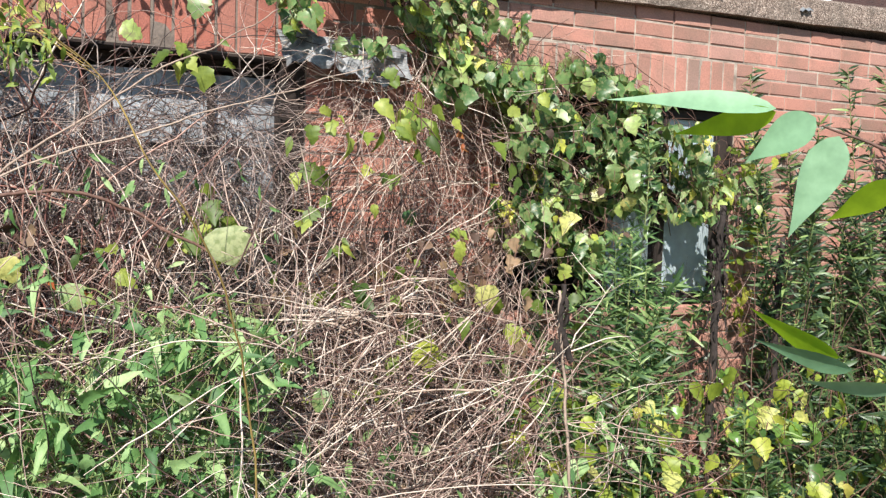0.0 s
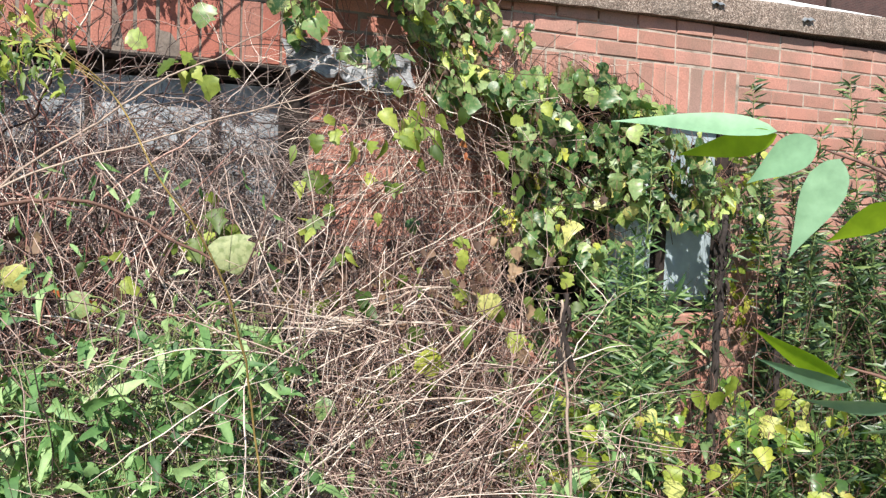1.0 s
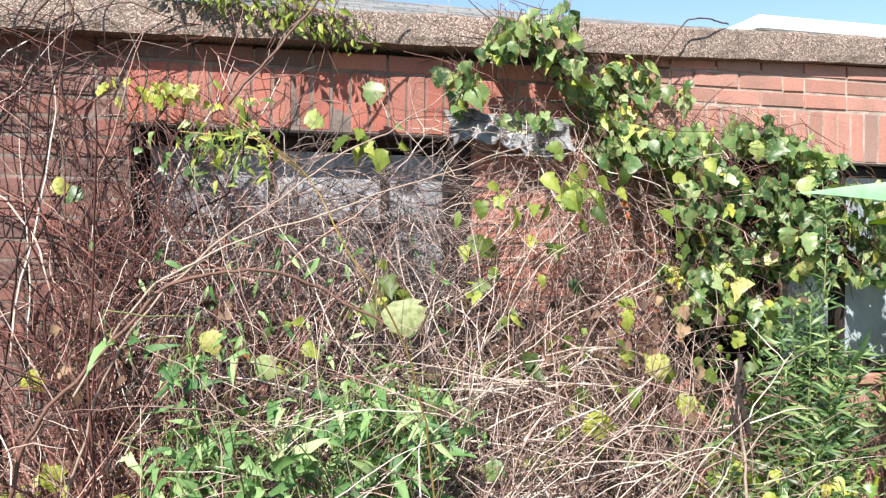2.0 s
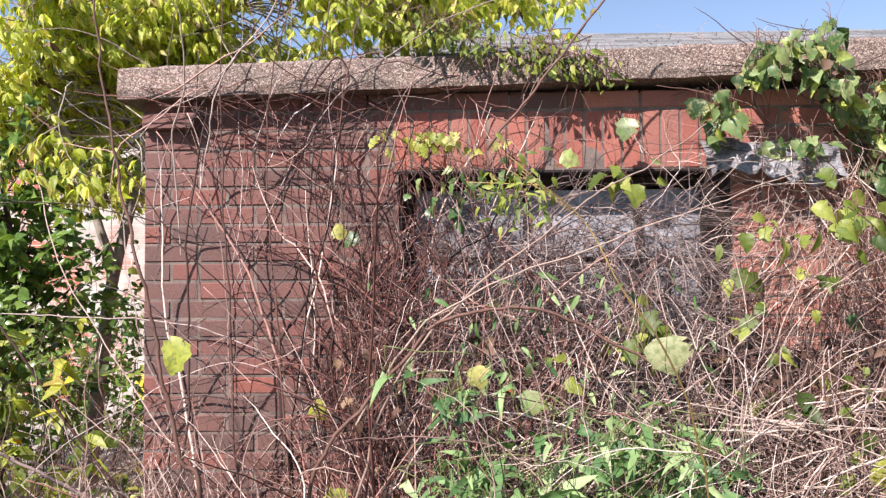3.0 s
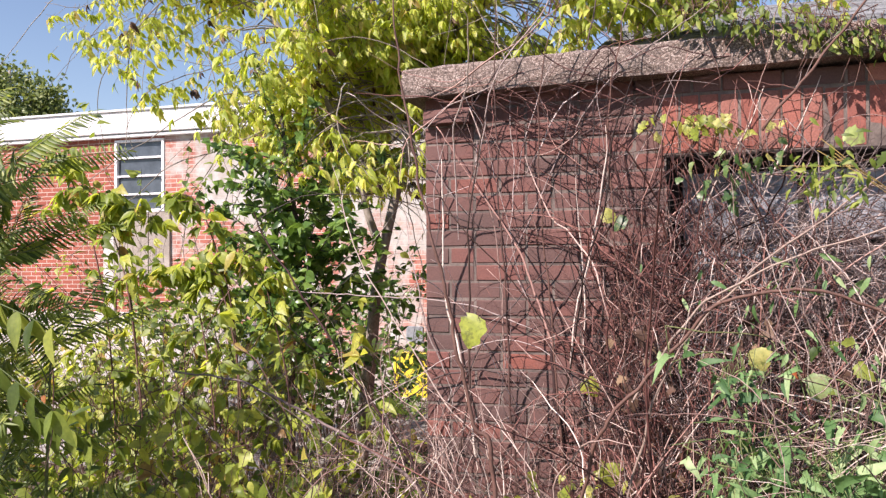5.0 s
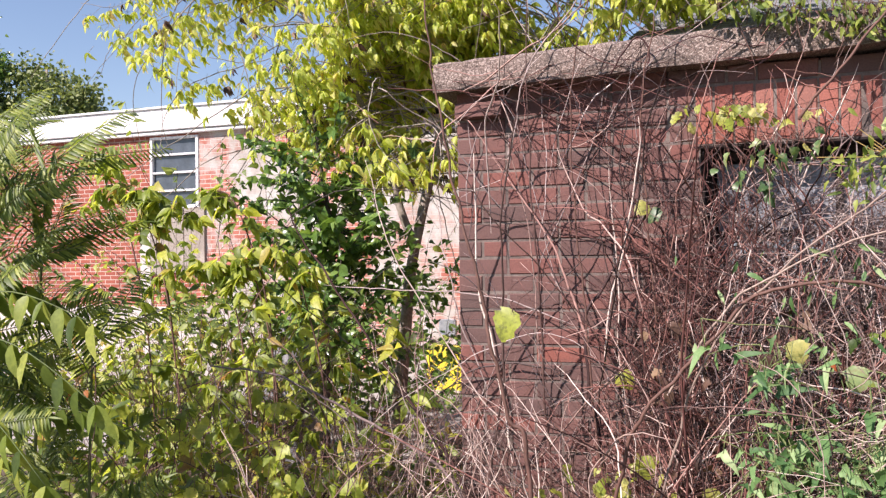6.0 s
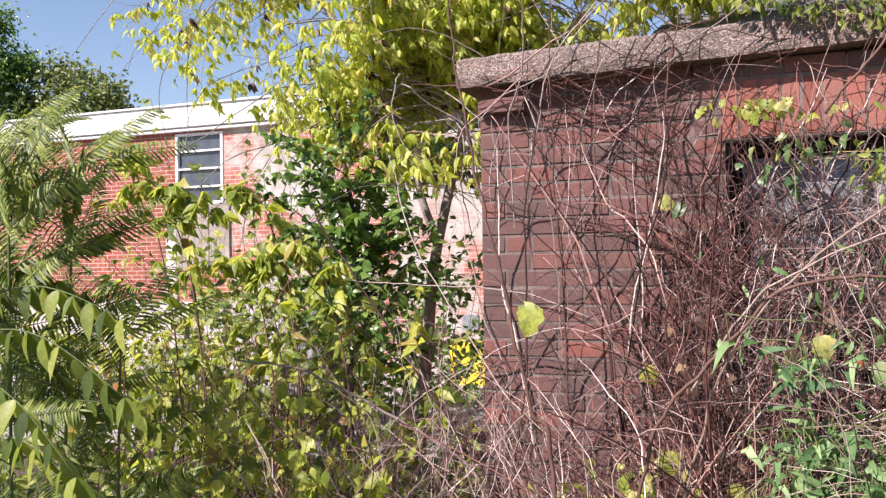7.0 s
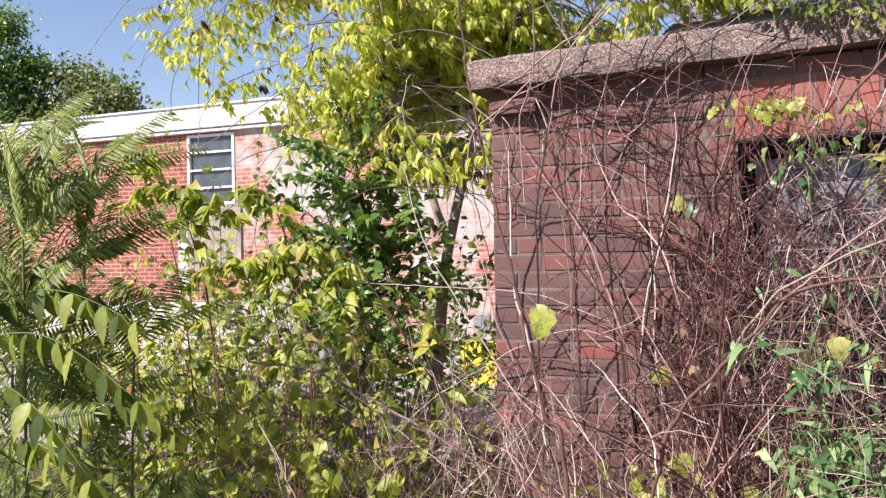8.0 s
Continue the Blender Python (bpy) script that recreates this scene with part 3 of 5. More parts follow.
def build_window_right():
    x0, x1, z0, z1 = WIN_R
    w = empty("window_2", (x0, 0.1, z0), "broken dark window with a rusty frame and pale torn curtain", "window", kind="structure")
    inv = Matrix.Translation((-x0, -0.1, -z0))

    def p(name, spec, mat, bevel=0.0, label=""):
        bm = boxes(spec, bevel)
        bm.transform(inv)
        return part(name, bm, mat, w, label)
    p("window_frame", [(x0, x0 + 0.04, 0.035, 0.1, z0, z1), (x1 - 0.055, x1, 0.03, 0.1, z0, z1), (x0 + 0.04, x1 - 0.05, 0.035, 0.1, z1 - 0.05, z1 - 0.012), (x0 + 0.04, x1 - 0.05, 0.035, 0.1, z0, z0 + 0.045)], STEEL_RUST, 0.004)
    # Steel lining over the pale reveal, near black for shade on the jambs.
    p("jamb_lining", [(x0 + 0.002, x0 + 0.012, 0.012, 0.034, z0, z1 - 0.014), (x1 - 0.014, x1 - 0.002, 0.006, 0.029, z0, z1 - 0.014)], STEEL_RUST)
    for xm in (3.36, 3.77):
        p("mullion", [(xm - 0.014, xm + 0.014, 0.045, 0.09, z0 + 0.04, z1 - 0.05)], STEEL_RUST)
    p("glazing_bar", [(x0 + 0.04, x1 - 0.05, 0.047, 0.088, 1.645, 1.68)], STEEL_RUST)
    p("pane", [(3.79, x1 - 0.06, 0.066, 0.07, z0 + 0.05, 1.64)], GLASS_PALE)
    p("pane", [(3.79, x1 - 0.06, 0.066, 0.07, 1.69, z1 - 0.055)], GLASS_PALE)
    p("pane", [(3.38, 3.75, 0.066, 0.07, z0 + 0.05, 1.64)], GLASS_CLEAR)
    p("board", [(x0 + 0.045, 3.33, 0.06, 0.075, 1.5, 1.635)], WOOD_WEATHERED, 0.003, "grey weathered board")
    # torn curtain hanging inside
    vs, fs = [], []
    n, m = 28, 10
    for i in range(n + 1):
        for k in range(m + 1):
            x = 3.55 + 0.2 * i / n
            z = z0 + 0.05 + (0.5 - 0.08 * math.sin(i * 0.7)) * k / m
            vs.append((x - x0, 0.03 + 0.022 * math.sin(i * 1.25 + 0.3 * k), z - z0))
    for i in range(n):
        for k in range(m):
            a = i * (m + 1) + k
            fs.append((a, a + 1, a + m + 2, a + m + 1))
    mesh_object("curtain", vs, fs, CURTAIN, w, "torn pale curtain", True)
    tagged(part("lintel_plate", boxes([(x0 - 0.1, x1 + 0.02, 0.002, 0.11, z1 - 0.011, z1)], 0.002), STEEL_RUST, None), "rusty steel lintel plate under the soldier course", "lintel", kind="structure")
    tagged(part("window_sill", boxes([(x0 - 0.02, x1 + 0.03, -0.03, 0.09, z0 - 0.045, z0)], 0.006), BRICK_PINK, None), "worn brick window sill", "sill", kind="structure")


build_window_left()
build_window_right()


# ---- roofs and buildings beyond ----
def build_roof():
    roof = empty("shingle_roof", (3.0, 3.0, 2.5), "grey asphalt shingle roof with a level ridge", "roof", kind="structure")
    y0, z0, y1, z1 = 0.75, 2.52, 6.0, 4.36
    x0, x1 = 0.35, 6.75
    vs = [(x0, y0, z0 - 0.03), (x1, y0, z0 - 0.03), (x1, y1, z1 - 0.03), (x0, y1, z1 - 0.03), (x1, 11.2, z0 - 0.03), (x0, 11.2, z0 - 0.03), (x0, y0, z0 - 0.2), (x1, y0, z0 - 0.2), (x1, 11.2, z0 - 0.2), (x0, 11.2, z0 - 0.2)]
    fs = [(0, 1, 2, 3), (3, 2, 4, 5), (0, 3, 5, 9, 6), (1, 7, 8, 4, 2), (0, 6, 7, 1)]
    mesh_object("roof_deck", [(a - 3, b - 3, c - 2.5) for a, b, c in vs], fs, SHINGLE, roof)
    n = 36
    r = random.Random(4)
    vs, fs = [], []
    for i in range(n):
        ya, za = y0 + (y1 - y0) * i / n, z0 + (z1 - z0) * i / n
        yb, zb = y0 + (y1 - y0) * (i + 1) / n, z0 + (z1 - z0) * (i + 1) / n
        x = x0 + r.uniform(-0.3, 0)
        while x < x1:
            w = r.uniform(0.16, 0.34)
            a, b = max(x, x0), min(x + w - 0.006, x1)
            if b > a:
                s = len(vs)
                h = r.uniform(0.010, 0.018)
                vs += [(a - 3, ya - 3, za - 2.5 + h), (b - 3, ya - 3, za - 2.5 + h), (b - 3, yb - 3, zb - 2.5 + 0.004), (a - 3, yb - 3, zb - 2.5 + 0.004), (a - 3, ya - 3, za - 2.52), (b - 3, ya - 3, za - 2.52)]
                fs += [(s, s + 1, s + 2, s + 3), (s + 4, s + 5, s + 1, s)]
            x += w
    mesh_object("shingles", vs, fs, SHINGLE, roof)["kind"] = "stuff"


build_roof()


def build_far_building():
    """The long low building with a white fascia, parallel to the near wall."""
    Y = 8.1
    b = empty("brick_building", (-8, Y, 0), "low red brick building with white fascia and peeling painted wall", "building")
    inv = Matrix.Translation((8, -Y, 0))

    def p(name, spec, mat, bevel=0.0, label="", parent=b):
        bm = boxes(spec, bevel)
        bm.transform(inv)
        return part(name, bm, mat, parent, label)
    wx0, wx1, wz0, wz1 = -7.9, -6.98, 2.62, 3.77
    p("wall", [(-16, wx0, Y, Y + 0.3, 1.06, 3.8), (wx0, wx1, Y, Y + 0.3, 1.06, 1.6), (wx0, wx1, Y, Y + 0.3, wz1, 3.8)], FAR_BRICK, 0, "red brick wall")
    p("wall", [(wx1, 3.0, Y, Y + 0.3, 0.0, 3.8)], FAR_PEEL, 0, "brick wall with peeling white paint")
    p("plinth", [(-16, wx1, Y - 0.05, Y + 0.3, -0.3, 1.06)], CONCRETE, 0.01, "pale concrete base")
    p("pilaster", [(-8.09, wx0 + 0.02, Y - 0.045, Y, 1.06, 2.6)], CONCRETE, 0.01, "chipped plaster strip")
    p("fascia", [(-16, -4.6, Y - 0.12, Y + 0.3, 3.86, 4.2)], PAINT_WHITE, 0.01, "white painted fascia")
    p("fascia_trim", [(-16, -4.6, Y - 0.09, Y, 3.8, 3.845)], PAINT_WHITE, 0.005)
    p("fascia_cap", [(-16, -4.6, Y - 0.15, Y + 0.3, 4.2, 4.235)], PAINT_WHITE, 0.005)
    p("gutter_shadow_gap", [(-16, -4.6, Y - 0.06, Y, 3.845, 3.86)], METAL_GREY)
    p("eave", [(-4.58, 3, Y - 0.3, Y + 0.3, 3.86, 4.0)], STEEL_RUST, 0.01, "dark brown eave")
    p("eave_roof", [(-4.58, 3, Y - 0.35, Y + 0.3, 4.0, 4.12)], SHINGLE, 0.01, "grey shingle edge")
    win = p("window", [(wx0, wx0 + 0.05, Y - 0.02, Y + 0.05, wz0, wz1), (wx1 - 0.05, wx1, Y - 0.02, Y + 0.05, wz0, wz1), (wx0 + 0.05, wx1 - 0.05, Y - 0.02, Y + 0.05, wz1 - 0.04, wz1), (wx0 + 0.05, wx1 - 0.05, Y - 0.03, Y + 0.05, wz0, wz0 + 0.05)], PAINT_WHITE, 0.004, "white framed window")
    for k in range(1, 4):
        z = wz0 + (wz1 - wz0) * k / 4
        p("glazing_bar", [(wx0 + 0.05, wx1 - 0.05, Y - 0.01, Y + 0.03, z - 0.015, z + 0.015)], PAINT_WHITE, 0, "", win)
    for k in range(4):
        z = wz0 + (wz1 - wz0) * k / 4
        p("pane", [(wx0 + 0.05, wx1 - 0.05, Y + 0.035, Y + 0.04, z + 0.02, z + 0.26)], GLASS_DIRTY, 0, "", win)
    r = random.Random(3)
    x = wx0 + 0.02
    while x < wx1 + 0.08:
        w = r.uniform(0.09, 0.16)
        p("board", [(x, x + w - 0.006, Y - 0.03 - r.uniform(0, 0.012), Y - 0.004, 1.6 + r.uniform(-0.04, 0.02), 2.63 + r.uniform(-0.03, 0.0))], WOOD_WEATHERED, 0.003)
        x += w
    p("vent", [(-3.0, -2.75, Y - 0.02, Y - 0.004, 0.66, 0.9)], METAL_GREY, 0.005, "small wall vent")
    p("roof", [(-16, 3, Y + 0.3, Y + 9, 3.7, 4.1)], METAL_GREY)


build_far_building()


def build_yellow_box():
    bm = boxes([(-2.79, -2.2, 7.0, 7.35, 0.0, 0.62)], 0.02)
    tagged(part("yellow_bin", bm, YELLOW, None), "bright yellow painted bin standing by the far wall", "bin")


build_yellow_box()


def build_lump():
    """A broken lump of pebbled concrete among the shrubs."""
    bm = bmesh.new()
    bmesh.ops.create_icosphere(bm, subdivisions=4, radius=0.36)
    for v in bm.verts:
        d = 1 + 0.25 * noise.noise(v.co * 4) + 0.08 * noise.noise(v.co * 13)
        v.co = Vector((v.co.x * 0.85 * d, v.co.y * 0.8 * d, max(-0.5, v.co.z * 2.0 * d)))
    ob = part("concrete_lump", bm, PLASTER_GREY, None)
    ob.location = (-2.62, 3.3, 0.5)
    tagged(ob, "rough grey lump of broken concrete among the shrubs", "rubble")


build_lump()


def build_white_block():
    b = empty("white_block", (12, 11, 0), "white low building with a flat parapet", "building")
    for name, spec, mat in (("wall", (9.6, 26, 9.0, 16, 0, 5.25), PAINT_WHITE), ("parapet_cap", (9.5, 26.1, 8.9, 16.1, 5.27, 5.5), PAINT_WHITE)):
        bm = boxes([spec], 0.02)
        bm.transform(Matrix.Translation((-12, -11, 0)))
        part(name, bm, mat, b)
    t = empty("brick_tower", (28, 20, 0), "tall dark brick building far off", "building")
    bm = boxes([(28, 60, 23, 24.5, 0, 18)])
    bm.transform(Matrix.Translation((-28, -20, 0)))
    part("wall", bm, TOWER_BRICK, t)
    for x in (30.5, 36, 42):
        bm = boxes([(x, x + 0.15, 22.85, 22.99, 6, 17.8)])
        bm.transform(Matrix.Translation((-28, -20, 0)))
        part("downpipe", bm, STEEL_RUST, t)


build_white_block()

# ---- plants ----
def tree_box_elder():
    """Slender tree behind the corner with drooping yellow-green leaves."""
    rng = random.Random(21)
    t = empty("tree", (-1.5, 2.9, 0), "slender tree with drooping yellow-green compound leaves", "tree")
    o = Vector((-1.5, 2.9, 0))
    tb = Tubes()
    trunk = spline([(-1.52, 2.9, 0), (-1.455, 2.9, 0.69), (-1.41, 2.9, 1.09), (-1.367, 2.9, 1.52), (-1.29, 2.9, 1.92), (-1.06, 2.9, 2.81), (-0.95, 2.95, 3.23), (-0.85, 3.0, 3.9), (-0.7, 3.1, 4.8)])
    tb.add([p - o for p in trunk], 0.06, 0.02, 7)
    fork = spline([(-1.31, 2.9, 1.83), (-1.4, 2.85, 2.1), (-1.5, 2.8, 2.5), (-1.75, 2.7, 3.1), (-2.2, 2.6, 3.8), (-2.6, 2.5, 4.5)])
    tb.add([p - o for p in fork], 0.035, 0.012, 6)
    arm = spline([(-0.97, 2.94, 3.15), (-0.6, 2.9, 3.6), (0.0, 2.8, 3.85), (0.8, 2.75, 3.95), (1.5, 2.7, 3.85)])
    tb.add([p - o for p in arm], 0.02, 0.008, 6)
    tb.make("trunk", BARK, t, "pale grey-brown bark")
    limbs = Tubes()
    lv = Leaves(rng)
    dead = Leaves(rng)
    sources = trunk[27:] + fork[9:]
    for i in range(430):
        s = rng.choice(sources if i < 230 else arm[4:])
        side = rng.choice((-1, 1))
        d = Vector((side * rng.uniform(0.3, 1.3), rng.uniform(-0.6, 0.9), rng.uniform(-0.15, 0.8 if side < 0 else 0.5)))
        ln = rng.uniform(0.5, 1.5) if i >= 230 else rng.uniform(0.5, 2.9) if s.z > 2.6 else rng.uniform(0.3, 1.0)
        pts = wander(rng, s, d, ln, 0.1, 0.25, (0, 0, -0.9), None)
        if pts[-1].x > 2.0 or pts[-1].x < -4.6:
            continue
        limbs.add([p - o for p in pts], 0.007, 0.002, 4)
        for k in range(2, len(pts)):
            for _ in range(6 if i >= 230 else 5):
                # compound leaf: drooping stalk with three to five leaflets
                st = pts[k] + Vector((rng.uniform(-0.14, 0.14), rng.uniform(-0.14, 0.14), rng.uniform(-0.08, 0.05)))
                far = 6.1 / (st.y + 3.2)
                ax, az = 1.08 + (st.x - 1.08) * far, 1.72 + (st.z - 1.72) * far
                if (st.x > -0.15 and st.y < 0.6) or (st.x > 0.3 and st.z < 2.72 + 0.35 * (st.y - 0.75)) or az < 2.36 + 0.6 * max(0.0, -2.0 - ax) + 0.3 * noise.noise(st * 1.7) or noise.noise(st * 1.5 + Vector((5, 0, 0))) < -0.04:
                    continue
                a = rng.uniform(0, 6.28)
                out = Vector((math.cos(a), math.sin(a), rng.uniform(-0.5, 0.3)))
                end = st + out * rng.uniform(0.06, 0.12) + Vector((0, 0, -0.05))
                limbs.add([st - o, end - o], 0.0018, 0.0012, 3)
                which = dead if rng.random() < 0.03 else lv
                for q in range(rng.choice((3, 5, 5))):
                    w = out * 0.5 + Vector((rng.uniform(-0.8, 0.8), rng.uniform(-0.8, 0.8), -0.9))
                    which.add(end - o, w, facing(rng, 0.6), rng.uniform(0.05, 0.105), OVATE, rng.uniform(0.6, 0.95), 0.35, rng.uniform(0.1, 0.6))
    limbs.make("limb", BARK, t)["kind"] = "stuff"
    lv.make("crown", LEAF_BOXELDER, t, "crown of yellow-green drooping leaflets")
    dead.make("dry_leaf", LEAF_DEAD, t, "brown dry leaves")["kind"] = "stuff"


def dark_shrub():
    rng = random.Random(31)
    t = empty("shrub", (-1.73, 2.2, 0), "dark green glossy-leaved shrub on a thin dark trunk", "shrub")
    o = Vector((-1.73, 2.2, 0))
    tb = Tubes()
    trunk = spline([(-1.74, 2.2, 0), (-1.73, 2.2, 0.75), (-1.72, 2.2, 1.31), (-1.66, 2.2, 1.83), (-1.75, 2.2, 2.4), (-1.8, 2.2, 2.8)])
    tb.add([p - o for p in trunk], 0.035, 0.01, 6)
    lv = Leaves(rng)
    for i in range(115):
        s = rng.choice(trunk[10:25])
        d = Vector((rng.uniform(-1.1, 1.15), rng.uniform(-0.8, 0.6), rng.uniform(-0.15, 0.6)))
        pts = wander(rng, s, d, rng.uniform(0.25, 0.95), 0.06, 0.3, (0, 0, -0.4), None)
        tb.add([p - o for p in pts], 0.006, 0.002, 4)
        for p in pts[2:]:
            for _ in range(3):
                lv.add(p - o, (rng.uniform(-1, 1), rng.uniform(-1, 0.6), rng.uniform(-0.8, 0.4)), facing(rng, 0.8), rng.uniform(0.05, 0.105), OVATE, rng.uniform(0.85, 1.2), 0.2, 0.3)
    tb.make("trunk", BARK_DARK, t)
    lv.make("crown", LEAF_DARK, t)


def low_shrub(seed, place, reach, height, n, leaf, outline, size, name, label, stem=TWIG_BROWN, wide=1.0, gap=0.0, hang=-0.3, compound=0.0):
    """A many-stemmed shrub or weed: arching stems from the base, leaves along them."""
    rng = random.Random(seed)
    t = empty(name, (*place, 0), label, name.split("_")[-1])
    tb, lv = Tubes(), Leaves(rng)
    for i in range(n):
        a = rng.uniform(0, 6.28)
        q = math.sqrt(rng.random())
        base = Vector((math.cos(a) * reach[0] * 0.55 * q, math.sin(a) * reach[1] * 0.55 * q, 0))
        d = Vector((math.cos(a) * reach[0] * 0.5 * q, math.sin(a) * reach[1] * 0.5 * q, height * 0.75)).normalized()
        ln = height * rng.uniform(0.6, 1.12)
        pts = wander(rng, base, d, ln, 0.07, 0.22, (0, 0, hang), None)
        pts = [p if p.y + place[1] < -0.02 or place[1] > 0 or p.x + place[0] < -0.05 else Vector((p.x, -0.02 - place[1], p.z)) for p in pts]
        tb.add(pts, rng.uniform(0.003, 0.006), 0.0012, 4)
        first = int(len(pts) * 0.25)
        for p in pts[first:]:
            if rng.random() < compound:
                a = rng.uniform(0, 6.28)
                out = Vector((math.cos(a), math.sin(a) - 0.3, rng.uniform(-0.1, 0.5)))
                tip = p + out * rng.uniform(0.07, 0.15)
                tb.add([p, (p + tip) / 2 + Vector((0, 0, 0.015)), tip], 0.0016, 0.001, 3)
                for q in range(rng.choice((3, 5, 5))):
                    w = out * 0.6 + Vector((rng.uniform(-0.8, 0.8), rng.uniform(-0.8, 0.5), rng.uniform(-0.9, -0.1)))
                    lv.add(tip, w, facing(rng, 0.5), rng.uniform(0.06, 0.115), OVATE, rng.uniform(0.75, 1.05), 0.3, rng.uniform(0.1, 0.5))
            for _ in range(0 if compound else 2):
                if rng.random() < gap:
                    continue
                w = Vector((rng.uniform(-1, 1), rng.uniform(-1, 0.7), rng.uniform(-0.7, 0.5)))
                lv.add(p + w * 0.02, w, facing(rng, 0.7), rng.uniform(*size), outline, wide * rng.uniform(0.8, 1.15), 0.25, rng.uniform(0.1, 0.5))
    tb.make("stem", stem, t)["kind"] = "stuff"
    lv.make("foliage", leaf, t)["kind"] = "stuff"
    return t


def goldenrod(seed, place, height, n, spread, group):
    """Upright stems set closely with narrow leaves."""
    rng = random.Random(seed)
    t = empty("goldenrod_plant", (*place, 0), "upright weed with dense narrow green leaves", "weed", group)
    tb, lv = Tubes(), Leaves(rng)
    for i in range(n):
        base = Vector((rng.uniform(-1, 1) * spread, rng.uniform(-1, 1) * spread * 0.6, 0))
        h = height * rng.uniform(0.7, 1.05)
        pts = wander(rng, base, (rng.uniform(-0.12, 0.12), rng.uniform(-0.1, 0.05), 1), h, 0.06, 0.08, (0, 0, 0), None)
        pts = [p if p.y + place[1] < -0.02 else Vector((p.x, -0.02 - place[1], p.z)) for p in pts]
        tb.add(pts, 0.005, 0.0015, 4)
        m = len(pts)
        for k in range(int(m * 0.3), m):
            f = k / m
            for _ in range(10):
                a = rng.uniform(0, 6.28)
                q = pts[k] + Vector((0, 0, rng.uniform(-0.03, 0.03)))
                lv.add(q, (math.cos(a), math.sin(a), rng.uniform(-0.2, 1.2)), facing(rng, 0.8), rng.uniform(0.06, 0.125) * (1.15 - 0.5 * f), NARROW, rng.uniform(0.65, 1.1), 0.2, rng.uniform(0.2, 0.6))
    tb.make("stem", STEM_GREEN, t)["kind"] = "stuff"
    lv.make("foliage", LEAF_ROD_PALE if place[0] < 3.8 else LEAF_ROD, t)["kind"] = "stuff"


def strands(seed, name, label, material, n, lo, hi, way, length, radius):
    """Straight dry stems lying much the same way, fanned a little."""
    rng = random.Random(seed)
    tb = Tubes()
    for i in range(n):
        p = Vector((rng.uniform(lo[0], hi[0]), rng.uniform(lo[1], hi[1]), rng.uniform(lo[2], hi[2])))
        d = Vector(way) + Vector((rng.gauss(0, 0.4), rng.gauss(0, 0.15), rng.gauss(0, 0.45)))
        r = rng.uniform(*radius)
        tb.add(wander(rng, p, d, rng.uniform(*length), 0.06, 0.12, (0, 0, -0.5), -0.012, 5), r, r * 0.4, 4)
    tagged(tb.make(name, material), label, "dead stems", kind="stuff")


def tangle(seed, name, label, material, n, lo, hi, length, radius, ways, curl, dense_low=0.0, pull=(0, 0, -0.3), kink=8):
    """Dead vine stems heaped against the wall."""
    rng = random.Random(seed)
    tb = Tubes()
    for i in range(n):
        z = lo[2] + (hi[2] - lo[2]) * rng.random() ** (1 + dense_low)
        depth = rng.random() ** 1.3
        hump = max(0.15, 1 - max(0, (z - 0.9)) / 1.5)
        p = (rng.uniform(lo[0], hi[0]), hi[1] + (lo[1] - hi[1]) * depth * hump, z)
        w = rng.choice(ways)
        d = Vector(w) + Vector((rng.gauss(0, 0.45), rng.gauss(0, 0.3), rng.gauss(0, 0.45)))
        pts = wander(rng, p, d, rng.uniform(*length), 0.042, curl, pull, -0.012, kink)
        r = radius[0] + (radius[1] - radius[0]) * rng.random() ** 2.2
        tb.add(pts, r, r * 0.6, 3, True)
        for _ in range(rng.choice((0, 1, 1, 2))):
            k = rng.randrange(1, len(pts))
            side = (pts[k] - pts[k - 1]).normalized() + Vector((rng.gauss(0, 0.7), rng.gauss(0, 0.4), rng.gauss(0, 0.7)))
            tb.add(wander(rng, pts[k], side, rng.uniform(0.06, 0.25), 0.035, curl, pull, -0.012, kink), r * 0.6, r * 0.3, 3)
    ob = tb.make(name, material)
    tagged(ob, label, "dead vine", kind="stuff")


def stem_thing(name, label, lines, material, category="stem"):
    ob = Tubes()
    for pts, r0, r1 in lines:
        ob.add([p + 0.012 * noise.noise_vector(p * 9) + 0.004 * noise.noise_vector(p * 40) for p in spline(pts, 9)], r0, r1, 6)
    return tagged(ob.make(name, material), label, category)


